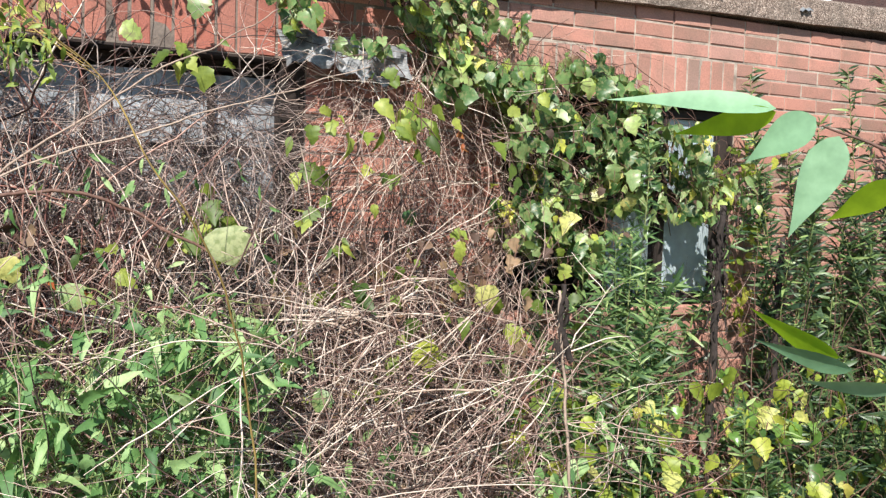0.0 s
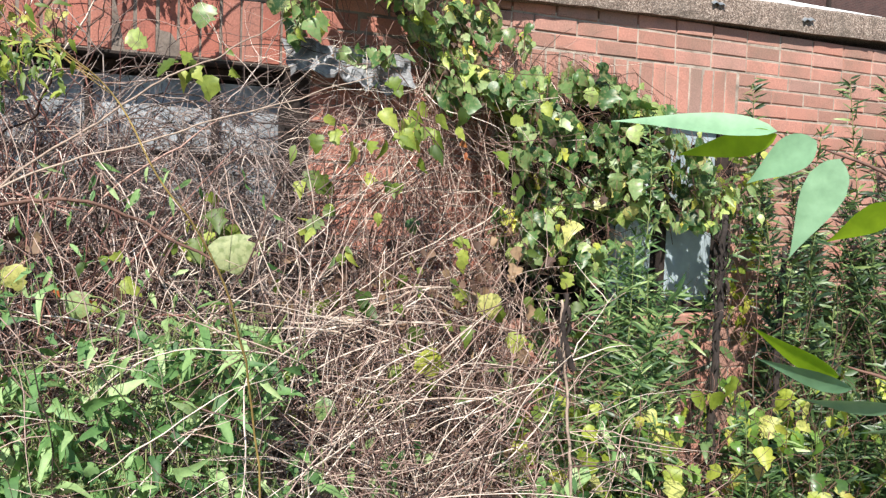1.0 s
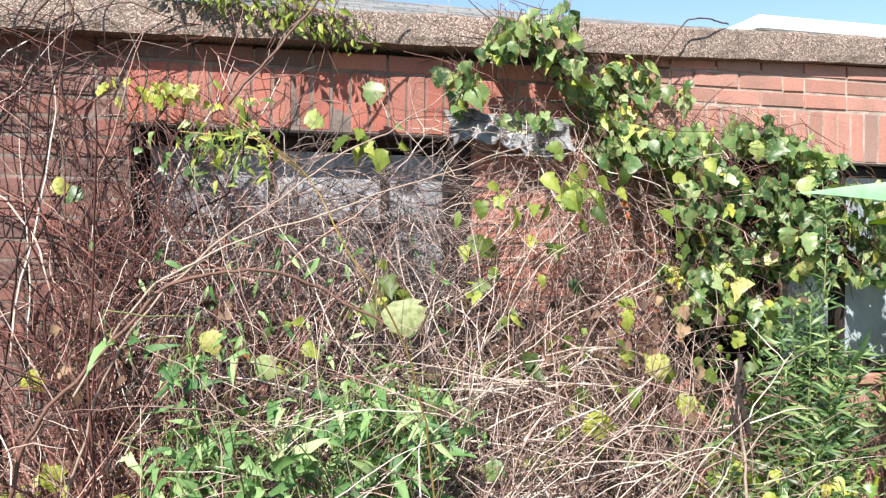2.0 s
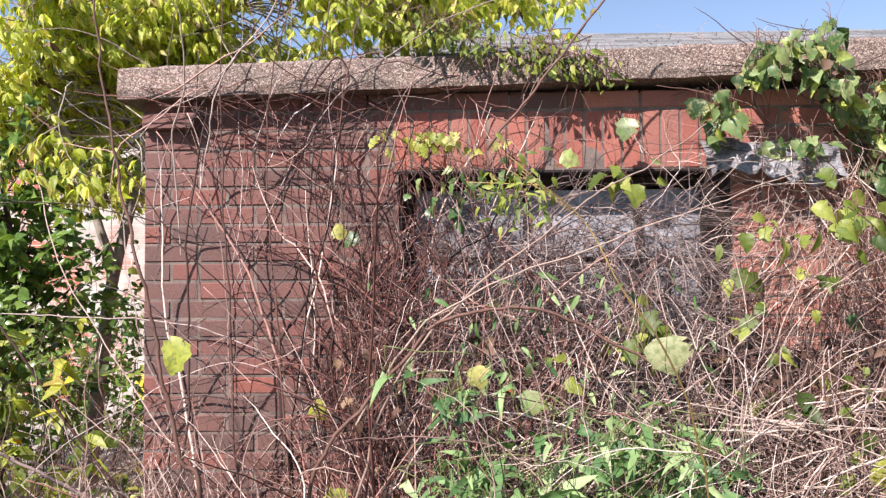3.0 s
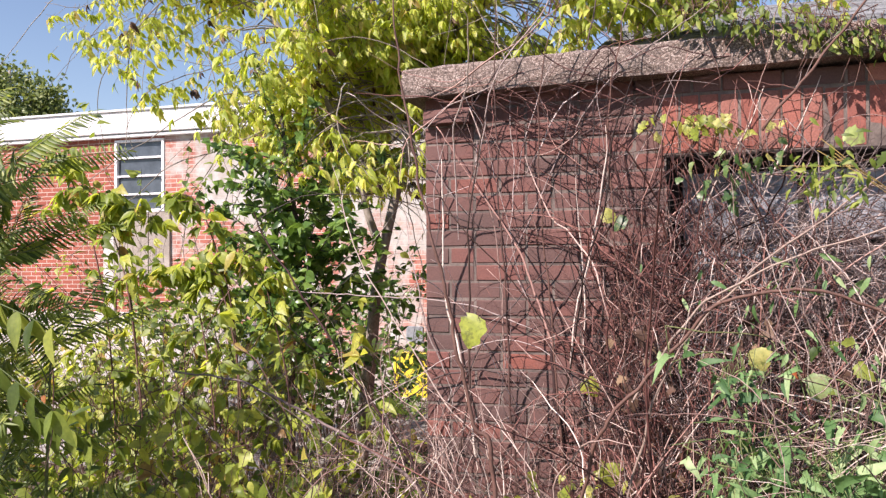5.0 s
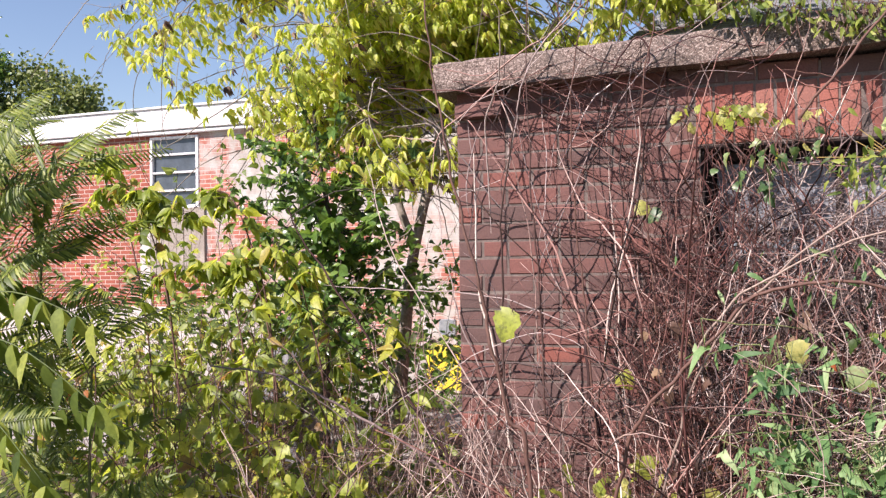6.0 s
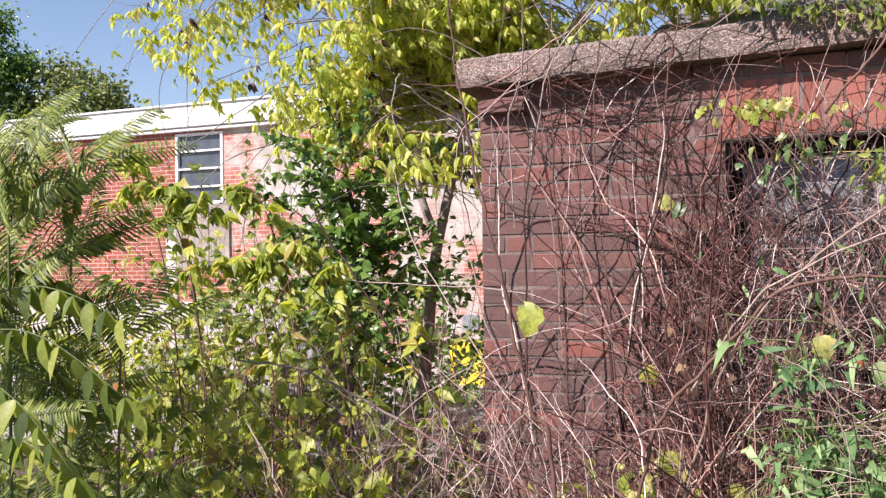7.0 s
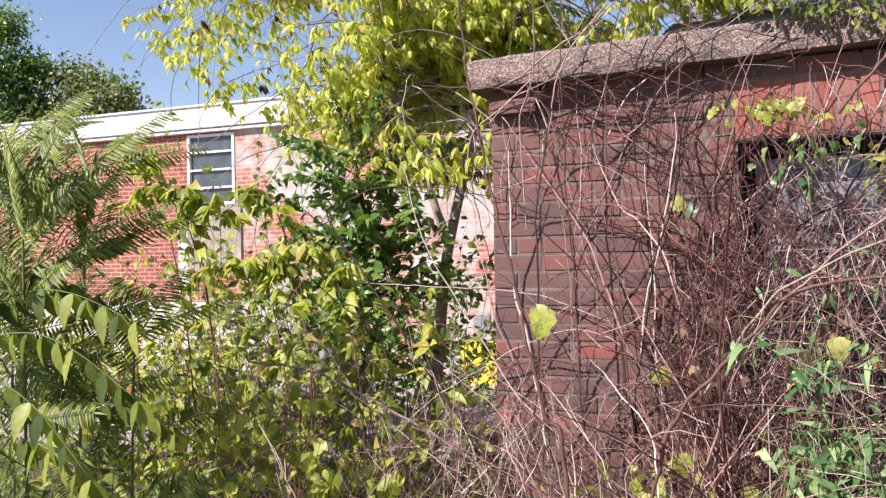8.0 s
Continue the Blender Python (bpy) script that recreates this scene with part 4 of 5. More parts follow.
def leafy_vine(seed, name, label, material, n, region, size, outline, stem_mat, droop=(0, -0.35, -0.8), category="vine", wide=1.0):
    """A vine with stems and many overlapping leaves; region gives a place for each."""
    rng = random.Random(seed)
    t = empty(name, (0, 0, 0), label, category)
    tb, lv = Tubes(), Leaves(rng, 0.32)
    for i in range(n):
        p = Vector(region(rng))
        d = Vector(droop) + Vector((rng.uniform(-0.9, 0.9), rng.uniform(-0.5, 0.4), rng.uniform(-0.6, 0.6)))
        L = rng.uniform(*size)
        shape = rng.choice((HEART, HEART, LOBED, OVATE)) if outline is HEART else outline
        back = p + Vector((rng.uniform(-0.04, 0.04), rng.uniform(0.02, 0.06), rng.uniform(0.02, 0.08)))
        if back.y > -0.01 and back.z < 2.36:
            back.y = -0.01
        tb.add([back, (back + p) / 2 + Vector((0, -0.01, 0.012)), p], 0.0014, 0.001, 3)
        lv.add(p, d, facing(rng, 0.95), L, shape, wide * rng.uniform(0.7, 1.15), rng.uniform(0.0, 0.6), rng.uniform(-0.1, 0.7))
        if i % 6 == 0:
            pts = wander(rng, back, (rng.uniform(-0.6, 0.4), -0.1, rng.uniform(-1, 0.2)), rng.uniform(0.1, 0.32), 0.05, 0.4, (0, 0, -0.3), -0.012 if back.z < 2.36 else None)
            tb.add(pts, 0.0025, 0.0012, 3)
    tb.make("stem", stem_mat, t)["kind"] = "stuff"
    lv.make("foliage", material, t)["kind"] = "stuff"
    return t


tree_box_elder()
dark_shrub()


def sprig(seed, points, label):
    """A leafy shoot arching out of the shrubs."""
    rng = random.Random(seed)
    t = empty("leafy_shoot", points[0], label, "shoot", "shoots of the shrubs")
    o = Vector(points[0])
    tb, lv = Tubes(), Leaves(rng)
    line = spline(points, 8)
    tb.add([p - o for p in line], 0.006, 0.0015, 5)
    for p in line[len(line) // 2:]:
        for _ in range(2):
            out = Vector((rng.uniform(-1, 1), rng.uniform(-0.9, 0.5), rng.uniform(-0.3, 0.5)))
            tip = p + out * rng.uniform(0.05, 0.12)
            tb.add([p - o, tip - o], 0.0016, 0.001, 3)
            for q in range(rng.choice((3, 3, 5))):
                w = out * 0.5 + Vector((rng.uniform(-0.8, 0.8), rng.uniform(-0.7, 0.5), rng.uniform(-1.0, -0.2)))
                lv.add(tip - o, w, facing(rng, 0.5), rng.uniform(0.06, 0.11), OVATE, rng.uniform(0.75, 1.05), 0.3, rng.uniform(0.1, 0.5))
    tb.make("stem", TWIG_BROWN, t)
    lv.make("foliage", LEAF_LIME, t)["kind"] = "stuff"


sprig(111, [(-1.6, 0.5, 0.0), (-1.7, 0.5, 1.1), (-1.85, 0.55, 1.75), (-2.1, 0.6, 2.12), (-2.4, 0.6, 2.05)], "arching shoot with yellow-green leaves")
sprig(112, [(-1.7, 0.6, 0.0), (-1.8, 0.6, 1.3), (-1.9, 0.6, 1.9), (-2.0, 0.6, 2.1), (-1.75, 0.6, 2.0)], "arching shoot with yellow-green leaves")
sprig(113, [(-1.2, 0.5, 0.0), (-1.3, 0.55, 1.0), (-1.45, 0.6, 1.6), (-1.6, 0.6, 1.72), (-1.9, 0.6, 1.6)], "arching shoot with yellow-green leaves")
sprig(114, [(-1.1, 0.5, 0.0), (-1.15, 0.55, 1.1), (-1.3, 0.6, 1.65), (-1.4, 0.6, 1.7), (-1.25, 0.6, 1.5)], "arching shoot with yellow-green leaves")
sprig(115, [(-1.9, 0.6, 0.0), (-1.95, 0.6, 1.2), (-2.1, 0.6, 1.95), (-2.3, 0.6, 2.35), (-2.15, 0.6, 2.2)], "arching shoot with yellow-green leaves")
sprig(116, [(-1.2, 0.6, 0.0), (-1.2, 0.6, 1.3), (-1.35, 0.6, 1.9), (-1.5, 0.6, 2.1), (-1.75, 0.6, 1.95)], "arching shoot with yellow-green leaves")
sprig(117, [(-0.9, 0.6, 0.0), (-0.9, 0.6, 1.0), (-1.0, 0.6, 1.5), (-1.1, 0.6, 1.75), (-1.35, 0.6, 1.8)], "arching shoot with yellow-green leaves")
low_shrub(41, (-1.4, 0.5), (0.95, 0.6), 1.7, 40, LEAF_LIME, OVATE, (0.045, 0.1), "yellow_green_shrub", "bushy sapling with yellow-green leaves", TWIG_BROWN, 1.1, 0.42, compound=0.42)
low_shrub(42, (-0.6, 0.35), (0.45, 0.4), 1.0, 40, LEAF_LIME, HEART, (0.045, 0.085), "yellow_green_shrub", "low bush with yellow-green leaves by the wall corner", TWIG_BROWN, 0.8, 0.3)
low_shrub(43, (-2.3, 1.2), (0.9, 0.7), 1.95, 36, LEAF_LIME, OVATE, (0.05, 0.11), "yellow_green_shrub", "bushy sapling with yellow-green leaves", TWIG_BROWN, 1.1, 0.42, compound=0.42)
low_shrub(44, (-3.7, 3.0), (1.2, 0.8), 2.0, 36, LEAF_LIME, OVATE, (0.06, 0.12), "green_shrub", "green bush growing before the low building", TWIG_BROWN, 1.0, 0.45, compound=0.42)
low_shrub(45, (-5.8, 4.6), (1.4, 0.8), 1.5, 40, LEAF_SUMAC, OVATE, (0.07, 0.13), "green_shrub", "green bush growing before the low building", TWIG_BROWN, 1.0, 0.2)
low_shrub(46, (-2.4, 4.2), (1.2, 0.9), 2.2, 80, LEAF_DARK, OVATE, (0.06, 0.11), "green_shrub", "dark green bush growing before the low building", TWIG_BROWN, 1.0, 0.3)
low_shrub(97, (-2.7, 0.2), (0.9, 0.6), 0.85, 38, LEAF_SUMAC, LANCE, (0.06, 0.11), "green_weed", "low green weeds under the saplings", STEM_GREEN, 1.1, 0.1)
# Dark weeds added in place of the black shadow beside the corner.
low_shrub(98, (-0.75, 1.5), (0.55, 0.5), 0.7, 60, LEAF_DARK, OVATE, (0.05, 0.09), "green_weed", "dark green weeds behind the wall corner", STEM_GREEN, 1.0, 0.3)
low_shrub(93, (-2.15, 5.9), (0.8, 0.5), 0.36, 40, LEAF_DARK, LANCE, (0.06, 0.12), "green_weed", "low green weeds before the yellow bin", STEM_GREEN, 1.2, 0.1)
low_shrub(79, (-2.25, 2.0), (0.6, 0.5), 2.75, 60, LEAF_SUMAC, OVATE, (0.04, 0.085), "green_shrub", "dark green bush before the peeling wall", BARK_DARK, 1.1, 0.4)
low_shrub(49, (4.75, -0.4), (0.6, 0.3), 1.45, 46, LEAF_ROD, LANCE, (0.06, 0.11), "green_weed", "tall leafy dark green weeds against the brick", STEM_GREEN, 1.0, 0.1)
low_shrub(50, (5.35, -0.6), (0.5, 0.35), 1.7, 46, LEAF_ROD, LANCE, (0.06, 0.11), "green_weed", "tall leafy dark green weeds against the brick", STEM_GREEN, 1.0, 0.1)
low_shrub(40, (4.2, -0.45), (0.4, 0.3), 0.95, 34, LEAF_ROD, LANCE, (0.05, 0.09), "green_weed", "low leafy weeds against the brick", STEM_GREEN, 1.0, 0.1)
low_shrub(47, (-1.75, -0.5), (0.7, 0.5), 1.25, 38, LEAF_SUMAC, LANCE, (0.06, 0.11), "green_shrub", "leafy green weeds below the sumac", STEM_GREEN, 1.2, 0.2)

# dead vines
tangle(51, "dead_vines_on_pier", "reddish dead vine stems clinging to the brick pier", TWIG_RED, 340, (0.72, -0.28, 0.2), (1.2, -0.015, 1.75), (0.35, 1.0), (0.0013, 0.0042), [(0.25, 0, 1), (-0.4, 0, 1), (0.1, 0, 1), (0.8, 0, 0.5)], 0.45, 0.6)
tangle(52, "dead_vines_on_pier", "sparse dead vine stems across the brick corner", TWIG_GREY, 62, (0.02, -0.14, 0.5), (0.8, -0.012, 2.3), (0.4, 1.3), (0.0014, 0.0045), [(-0.5, 0, 1), (0.5, 0, 1), (-0.9, 0, 0.4), (0.15, 0, 1)], 0.3)
tangle(57, "dead_vines_under_coping", "dead vine stems strung along under the coping", TWIG_RED, 58, (0.0, -0.15, 2.2), (1.3, -0.09, 2.5), (0.25, 0.7), (0.0012, 0.004), [(1, 0, 0.1), (-1, 0, 0.1), (0.5, 0, -0.9), (-0.3, 0, -1)], 0.5, 0, (0, 0.2, -0.2))
tangle(60, "dead_vine_heap", "reddish heap of dead vine stems beside the pier", TWIG_RED, 1150, (0.74, -0.55, 0.15), (1.5, -0.03, 1.65), (0.2, 0.75), (0.0012, 0.0045), [(0.3, 0, 1), (-0.4, 0, 1), (1, 0, 0.4), (-0.2, 0, 1)], 0.5, 0.2)
tangle(48, "climbing_vine_stem", "long bare vine stems climbing the brick corner", TWIG_TAN, 15, (0.1, -0.1, 0.7), (0.95, -0.02, 1.3), (0.9, 1.6), (0.003, 0.006), [(-0.35, 0, 1), (0.35, 0, 1), (0.0, 0, 1)], 0.2, 0, (0, 0, 0.3))
tangle(53, "dead_vine_mat", "grey mat of dead vines hanging over the window", TWIG_GREY, 2500, (1.0, -0.5, 0.7), (1.95, -0.02, 1.98), (0.2, 0.65), (0.0014, 0.0034), [(0.8, 0, -0.5), (-0.6, 0, -0.7), (0.2, 0, -1), (1, -0.1, 0.2)], 0.75, -0.1, (0, 0, -0.7))
tangle(54, "dead_vine_heap", "tan heap of dead vine stems against the wall", TWIG_TAN, 1100, (1.3, -1.0, 0.1), (2.05, -0.03, 1.35), (0.2, 0.8), (0.0012, 0.004), [(1, 0, 0.35), (-1, 0, 0.3), (0.3, 0, 1), (-0.5, -0.1, 0.8)], 0.5, 0.15)
tangle(94, "dead_vine_heap", "tan heap of dead vine stems below the pier", TWIG_TAN, 1300, (2.0, -1.0, 0.1), (2.75, -0.03, 1.2), (0.2, 0.8), (0.0012, 0.004), [(1, 0, 0.35), (-1, 0, 0.3), (0.3, 0, 1), (-0.5, -0.1, 0.8)], 0.5, 0.15)
tangle(55, "dead_vine_mat", "brown dead vines hanging between the two windows", TWIG_TAN, 640, (2.18, -0.3, 1.2), (3.0, -0.02, 2.3), (0.25, 0.8), (0.001, 0.003), [(0.1, 0, -1), (-0.3, 0, -1), (0.5, 0, -0.6), (-1, 0, -0.2)], 0.55)
tangle(77, "dead_vine_stems", "thin brown dead stems over the green vine", TWIG_TAN, 170, (2.3, -0.38, 1.5), (3.15, -0.06, 2.3), (0.2, 0.6), (0.001, 0.0022), [(0.1, 0, -1), (-0.5, 0, -1), (0.6, 0, -0.6)], 0.55)
tangle(56, "dead_weeds", "dry weed stems at the foot of the brick corner", TWIG_TAN, 700, (-0.6, -0.7, 0.05), (1.1, -0.03, 0.85), (0.3, 0.9), (0.001, 0.0035), [(0.6, 0, 0.8), (-0.6, 0, 0.8), (0.1, 0, 1)], 0.4)
tangle(58, "dead_weeds", "dark dry weed stems under the green weeds", TWIG_BROWN, 500, (3.0, -0.9, 0.05), (5.4, -0.03, 0.9), (0.3, 0.9), (0.001, 0.003), [(0.3, 0, 1), (-0.3, 0, 1), (0.1, 0, 1)], 0.3)
tangle(59, "dead_brush", "dead brush under the yellow-green shrubs", TWIG_BROWN, 560, (-2.6, -0.2, 0.05), (0.0, 1.2, 0.95), (0.3, 1.0), (0.001, 0.004), [(0.6, 0, 0.6), (-0.6, 0, 0.6), (0.1, 0, 1), (1, 0, -0.5)], 0.45)

tangle(95, "dead_vine_stems", "loose dead stems over the green weeds", TWIG_TAN, 120, (1.1, -1.12, 0.6), (1.9, -0.85, 1.45), (0.25, 0.7), (0.0012, 0.003), [(1, 0, 0.35), (-1, 0, 0.3), (0.3, 0, 1), (0.6, 0, -0.6)], 0.4)
# Underlayer added to darken the heap's gaps; its colour holds the shade.
tangle(99, "dead_vine_underlayer", "dark rotting vine stems close against the wall", TWIG_GAP_SHADE, 1300, (0.85, -0.3, 0.2), (2.9, -0.015, 1.5), (0.25, 0.7), (0.0014, 0.004), [(1, 0, 0.4), (-1, 0, 0.4), (0.2, 0, 1), (-0.3, 0, -1)], 0.6, 0.1)
strands(101, "dead_grass_fan", "pale dry stems fanned over the heap", TWIG_STRAW, 40, (1.9, -0.9, 0.6), (2.6, -0.5, 1.35), (-1, 0, 0.25), (0.3, 0.9), (0.0014, 0.0034))
strands(102, "dead_grass_fan", "pale dry stems lying across the heap", TWIG_STRAW, 40, (1.3, -1.0, 0.4), (2.0, -0.6, 1.0), (1, 0, 0.2), (0.4, 1.1), (0.0014, 0.0034))
strands(103, "dead_grass_fan", "upright dry stems in the heap", TWIG_TAN, 120, (1.9, -0.7, 0.3), (2.6, -0.3, 0.8), (0.1, 0, 1), (0.4, 0.9), (0.0012, 0.003))
strands(105, "dead_vine_canes", "thicker reddish canes leaning on the pier", TWIG_RED, 24, (0.75, -0.55, 0.1), (1.3, -0.2, 0.9), (0.22, 0, 1), (0.7, 1.5), (0.003, 0.0055))
tangle(106, "coping_runners", "woody vine stems running along the coping", TWIG_RED, 9, (0.05, -0.13, 2.34), (0.8, -0.1, 2.44), (0.35, 0.8), (0.0025, 0.0055), [(1, 0, 0.1), (1, 0, -0.1), (0.9, 0, -0.3)], 0.3, 0, (0, 0.1, 0.1))
strands(104, "dead_grass_fan", "dry reddish stems at the foot of the pier", TWIG_RED, 150, (0.7, -0.6, 0.2), (1.3, -0.2, 0.8), (0.15, 0, 1), (0.5, 1.2), (0.0014, 0.004))

# vines with leaves
leafy_vine(96, "dead_leaves_in_heap", "crumpled brown dead leaves caught in the heap", LEAF_DEAD, 900, lambda r: (r.uniform(0.75, 2.9), -r.uniform(0.06, 0.5), r.uniform(0.2, 1.55)), (0.025, 0.06), HEART, TWIG_BROWN, category="dead leaves")
def clumps(seed, n, spread, place):
    """A region of leaves gathered in n clumps."""
    r0 = random.Random(seed)
    centres = [Vector(place(r0)) for _ in range(n)]
    return lambda r: r.choice(centres) + Vector((r.gauss(0, spread), r.gauss(0, spread), r.gauss(0, spread * 0.7)))


def mass(rng):
    """The green curtain over the right window, from the coping down."""
    while True:
        x, z = rng.uniform(2.02, 4.0), rng.uniform(1.25, 2.62)
        top = 2.42 if x < 2.6 else 2.42 - 0.28 * (x - 2.6) if x < 3.3 else 2.22 - 0.6 * (x - 3.3)
        if 2.15 < x < 2.45:
            top = 2.6
        low = 2.16 if x < 2.55 else 2.02 if x < 2.85 else 1.38 if x < 3.35 else 1.6
        if low < z < top and noise.noise(Vector((x * 5.5, z * 5.5, 3.0))) > (-0.04 if x > 2.55 else 0.04):
            return x, (-0.1 if z > 2.36 else -0.03) - 0.3 * rng.random() * min(1.0, 0.3 + (2.6 - z)), z


leafy_vine(61, "grape_vine", "dense green vine with heart-shaped leaves over the window", LEAF_IVY, 1250, mass, (0.028, 0.085), HEART, TWIG_BROWN)
leafy_vine(70, "grape_vine", "withered brown leaves on the vine over the window", LEAF_DEAD, 150, mass, (0.02, 0.05), HEART, TWIG_BROWN)
leafy_vine(62, "grape_vine", "scattered yellow-green vine leaves among dead stems", LEAF_SUMAC, 230, clumps(162, 75, 0.055, lambda r: (r.uniform(1.4, 2.95), -r.uniform(0.15, 0.6), r.uniform(0.75, 2.05))), (0.025, 0.075), HEART, TWIG_BROWN)
leafy_vine(63, "creeper_on_coping", "creeper with small green leaves trailing over the coping", LEAF_SUMAC, 230, lambda r: (lambda u: (0.95 + 0.75 * u + r.uniform(-0.05, 0.05), -0.1 - r.uniform(0, 0.06), 2.62 - 0.2 * u + r.uniform(-0.05, 0.06)))(r.random()), (0.025, 0.05), LANCE, TWIG_BROWN, wide=1.4)
leafy_vine(64, "yellowing_vine", "yellowing vine leaves low among the weeds", LEAF_YELLOW, 110, lambda r: (r.uniform(2.7, 5.0), -r.uniform(0.5, 1.05), r.uniform(0.2, 1.0)), (0.035, 0.08), HEART, TWIG_BROWN)
leafy_vine(78, "grape_vine", "lime-green vine leaves low among the weeds", LEAF_LIME, 380, lambda r: (r.uniform(2.75, 5.0), -r.uniform(0.35, 0.95), 0.15 + 0.9 * r.random() ** 1.3), (0.03, 0.085), HEART, TWIG_BROWN)
leafy_vine(69, "grape_vine", "green vine leaves low among the weeds", LEAF_DARK, 300, lambda r: (r.uniform(3.0, 5.4), -r.uniform(0.25, 0.95), r.uniform(0.15, 1.0)), (0.035, 0.075), HEART, TWIG_BROWN)
leafy_vine(72, "grape_vine", "spray of yellow-green leaves before the window head", LEAF_IVY, 26, lambda r: (r.gauss(1.2, 0.08), -r.uniform(0.25, 0.4), r.gauss(2.03, 0.05)), (0.025, 0.05), HEART, TWIG_BROWN)
leafy_vine(73, "grape_vine", "small yellow leaves on the brick lintel", LEAF_YELLOW, 24, lambda r: (r.gauss(1.08, 0.09), -r.uniform(0.08, 0.18), r.gauss(2.2, 0.025)), (0.03, 0.06), HEART, TWIG_BROWN)
leafy_vine(74, "grape_vine", "few orange-red autumn leaves on the vines", LEAF_RED, 9, lambda r: r.choice(((2.58 + r.gauss(0, 0.03), -0.3, 1.87 + r.gauss(0, 0.03)), (1.35 + r.gauss(0, 0.03), -0.62, 1.4 + r.gauss(0, 0.02)), (-0.75 + r.gauss(0, 0.04), -1.2, 1.35 + r.gauss(0, 0.03)))), (0.018, 0.034), HEART, TWIG_BROWN)
def weed_spot(r):
    x = r.uniform(1.08, 1.85)
    top = 1.42 if x < 1.22 else 1.18 if x < 1.42 else 1.31 if x < 1.72 else 1.2
    return x, -r.uniform(0.7, 0.95), top - 0.5 * r.random() ** 1.9


leafy_vine(65, "bindweed", "patch of pointed fresh green leaves over dead stems", LEAF_FRESH, 780, clumps(165, 95, 0.055, weed_spot), (0.03, 0.088), HASTATE, STEM_GREEN, (0.0, -0.55, -0.25), wide=1.0)
leafy_vine(66, "bindweed", "stray green leaves in the dead vine heap", LEAF_FRESH, 240, clumps(166, 34, 0.05, lambda r: (r.uniform(1.0, 3.2), -r.uniform(0.6, 1.0), r.uniform(0.4, 0.95))), (0.035, 0.08), LANCE, TWIG_TAN, wide=1.5)
leafy_vine(67, "bindweed", "stray green shoots on the grey vine mat", LEAF_FRESH, 100, lambda r: (r.gauss(1.45, 0.25), -r.uniform(0.3, 0.65), r.uniform(1.3, 1.75)), (0.03, 0.065), LANCE, TWIG_TAN, wide=1.0)
leafy_vine(68, "grape_vine", "yellow-green vine leaves at the foot of the brick", LEAF_YELLOW, 120, lambda r: (r.gauss(0.75, 0.25), -r.uniform(0.2, 0.6), r.uniform(0.5, 1.05)), (0.03, 0.065), HEART, TWIG_BROWN)
for i, (x, y, h, n, s) in enumerate(((3.2, -0.35, 1.5, 17, 0.2), (3.5, -0.3, 1.9, 5, 0.08), (4.3, -0.3, 2.2, 9, 0.16), (4.8, -0.4, 2.25, 24, 0.3), (3.6, -0.7, 1.0, 9, 0.3), (4.4, -0.8, 1.05, 12, 0.35), (5.3, -0.5, 2.2, 20, 0.3), (4.1, -0.6, 0.95, 14, 0.3), (4.9, -0.75, 1.2, 16, 0.35), (3.0, -0.55, 1.15, 9, 0.18))):
    goldenrod(71 + i, (x, y), h, n, s, "tall weeds along the wall")

# bare stems that rise over the coping
for i, (x0, x1, top) in enumerate(((0.34, 0.36, 3.05), (0.75, 0.9, 2.9), (0.5, 0.62, 2.8))):
    tagged(stem_thing("bare_stem", "thin bare dead stem rising above the coping", [([(x0 + 0.08, -0.17, 0.6 + 0.2 * i), (x0 + 0.03, -0.17, 1.6), (x0, -0.17, 2.3), (x1, -0.2, top)], 0.0045, 0.0016)], TWIG_BROWN), group="bare stems at the corner")

leafy_vine(79, "grape_vine", "yellow-green vine leaves over the brush by the corner", LEAF_LIME, 480, lambda r: (lambda x: (x, -r.uniform(0.25, 0.75), 0.35 + (1.0 - 0.35 * (x + 1.1)) * r.random()))(r.uniform(-1.1, -0.12)), (0.03, 0.07), HEART, TWIG_BROWN)
leafy_vine(75, "grape_vine", "lime-green vine leaves climbing beside the window", LEAF_LIME, 70, lambda r: (4.1 + r.gauss(0, 0.06), -r.uniform(0.05, 0.2), r.uniform(1.1, 1.95)), (0.03, 0.06), HEART, TWIG_BROWN)

# crumpled flashing torn from the wall
def flashing():
    vs, fs = [], []
    n, m = 26, 12
    for i in range(n + 1):
        for k in range(m + 1):
            u, v = i / n, k / m
            p = Vector((2.02 + 0.46 * u, -0.05, 2.215 - (0.13 + 0.09 * noise.noise(Vector((u * 7, 0.3, 1.0)))) * v - 0.03 * u + 0.02 * noise.noise(Vector((u * 9, 2.3, 0.0)))))
            w = noise.noise(p * 11) * 0.07 + noise.noise(p * 37) * 0.022
            vs.append((p.x + 0.02 * noise.noise(p * 21), min(-0.012, p.y - 0.05 * v + w), p.z + 0.03 * noise.noise(p * 9)))
    for i in range(n):
        for k in range(m):
            a = i * (m + 1) + k
            fs.append((a, a + 1, a + m + 2, a + m + 1))
    ob = mesh_object("torn_flashing", vs, fs, FELT, None)
    tagged(ob, "crumpled grey roofing felt hanging from the wall", "flashing")
    sol = ob.modifiers.new("thickness", "SOLIDIFY")
    sol.thickness = 0.004


flashing()

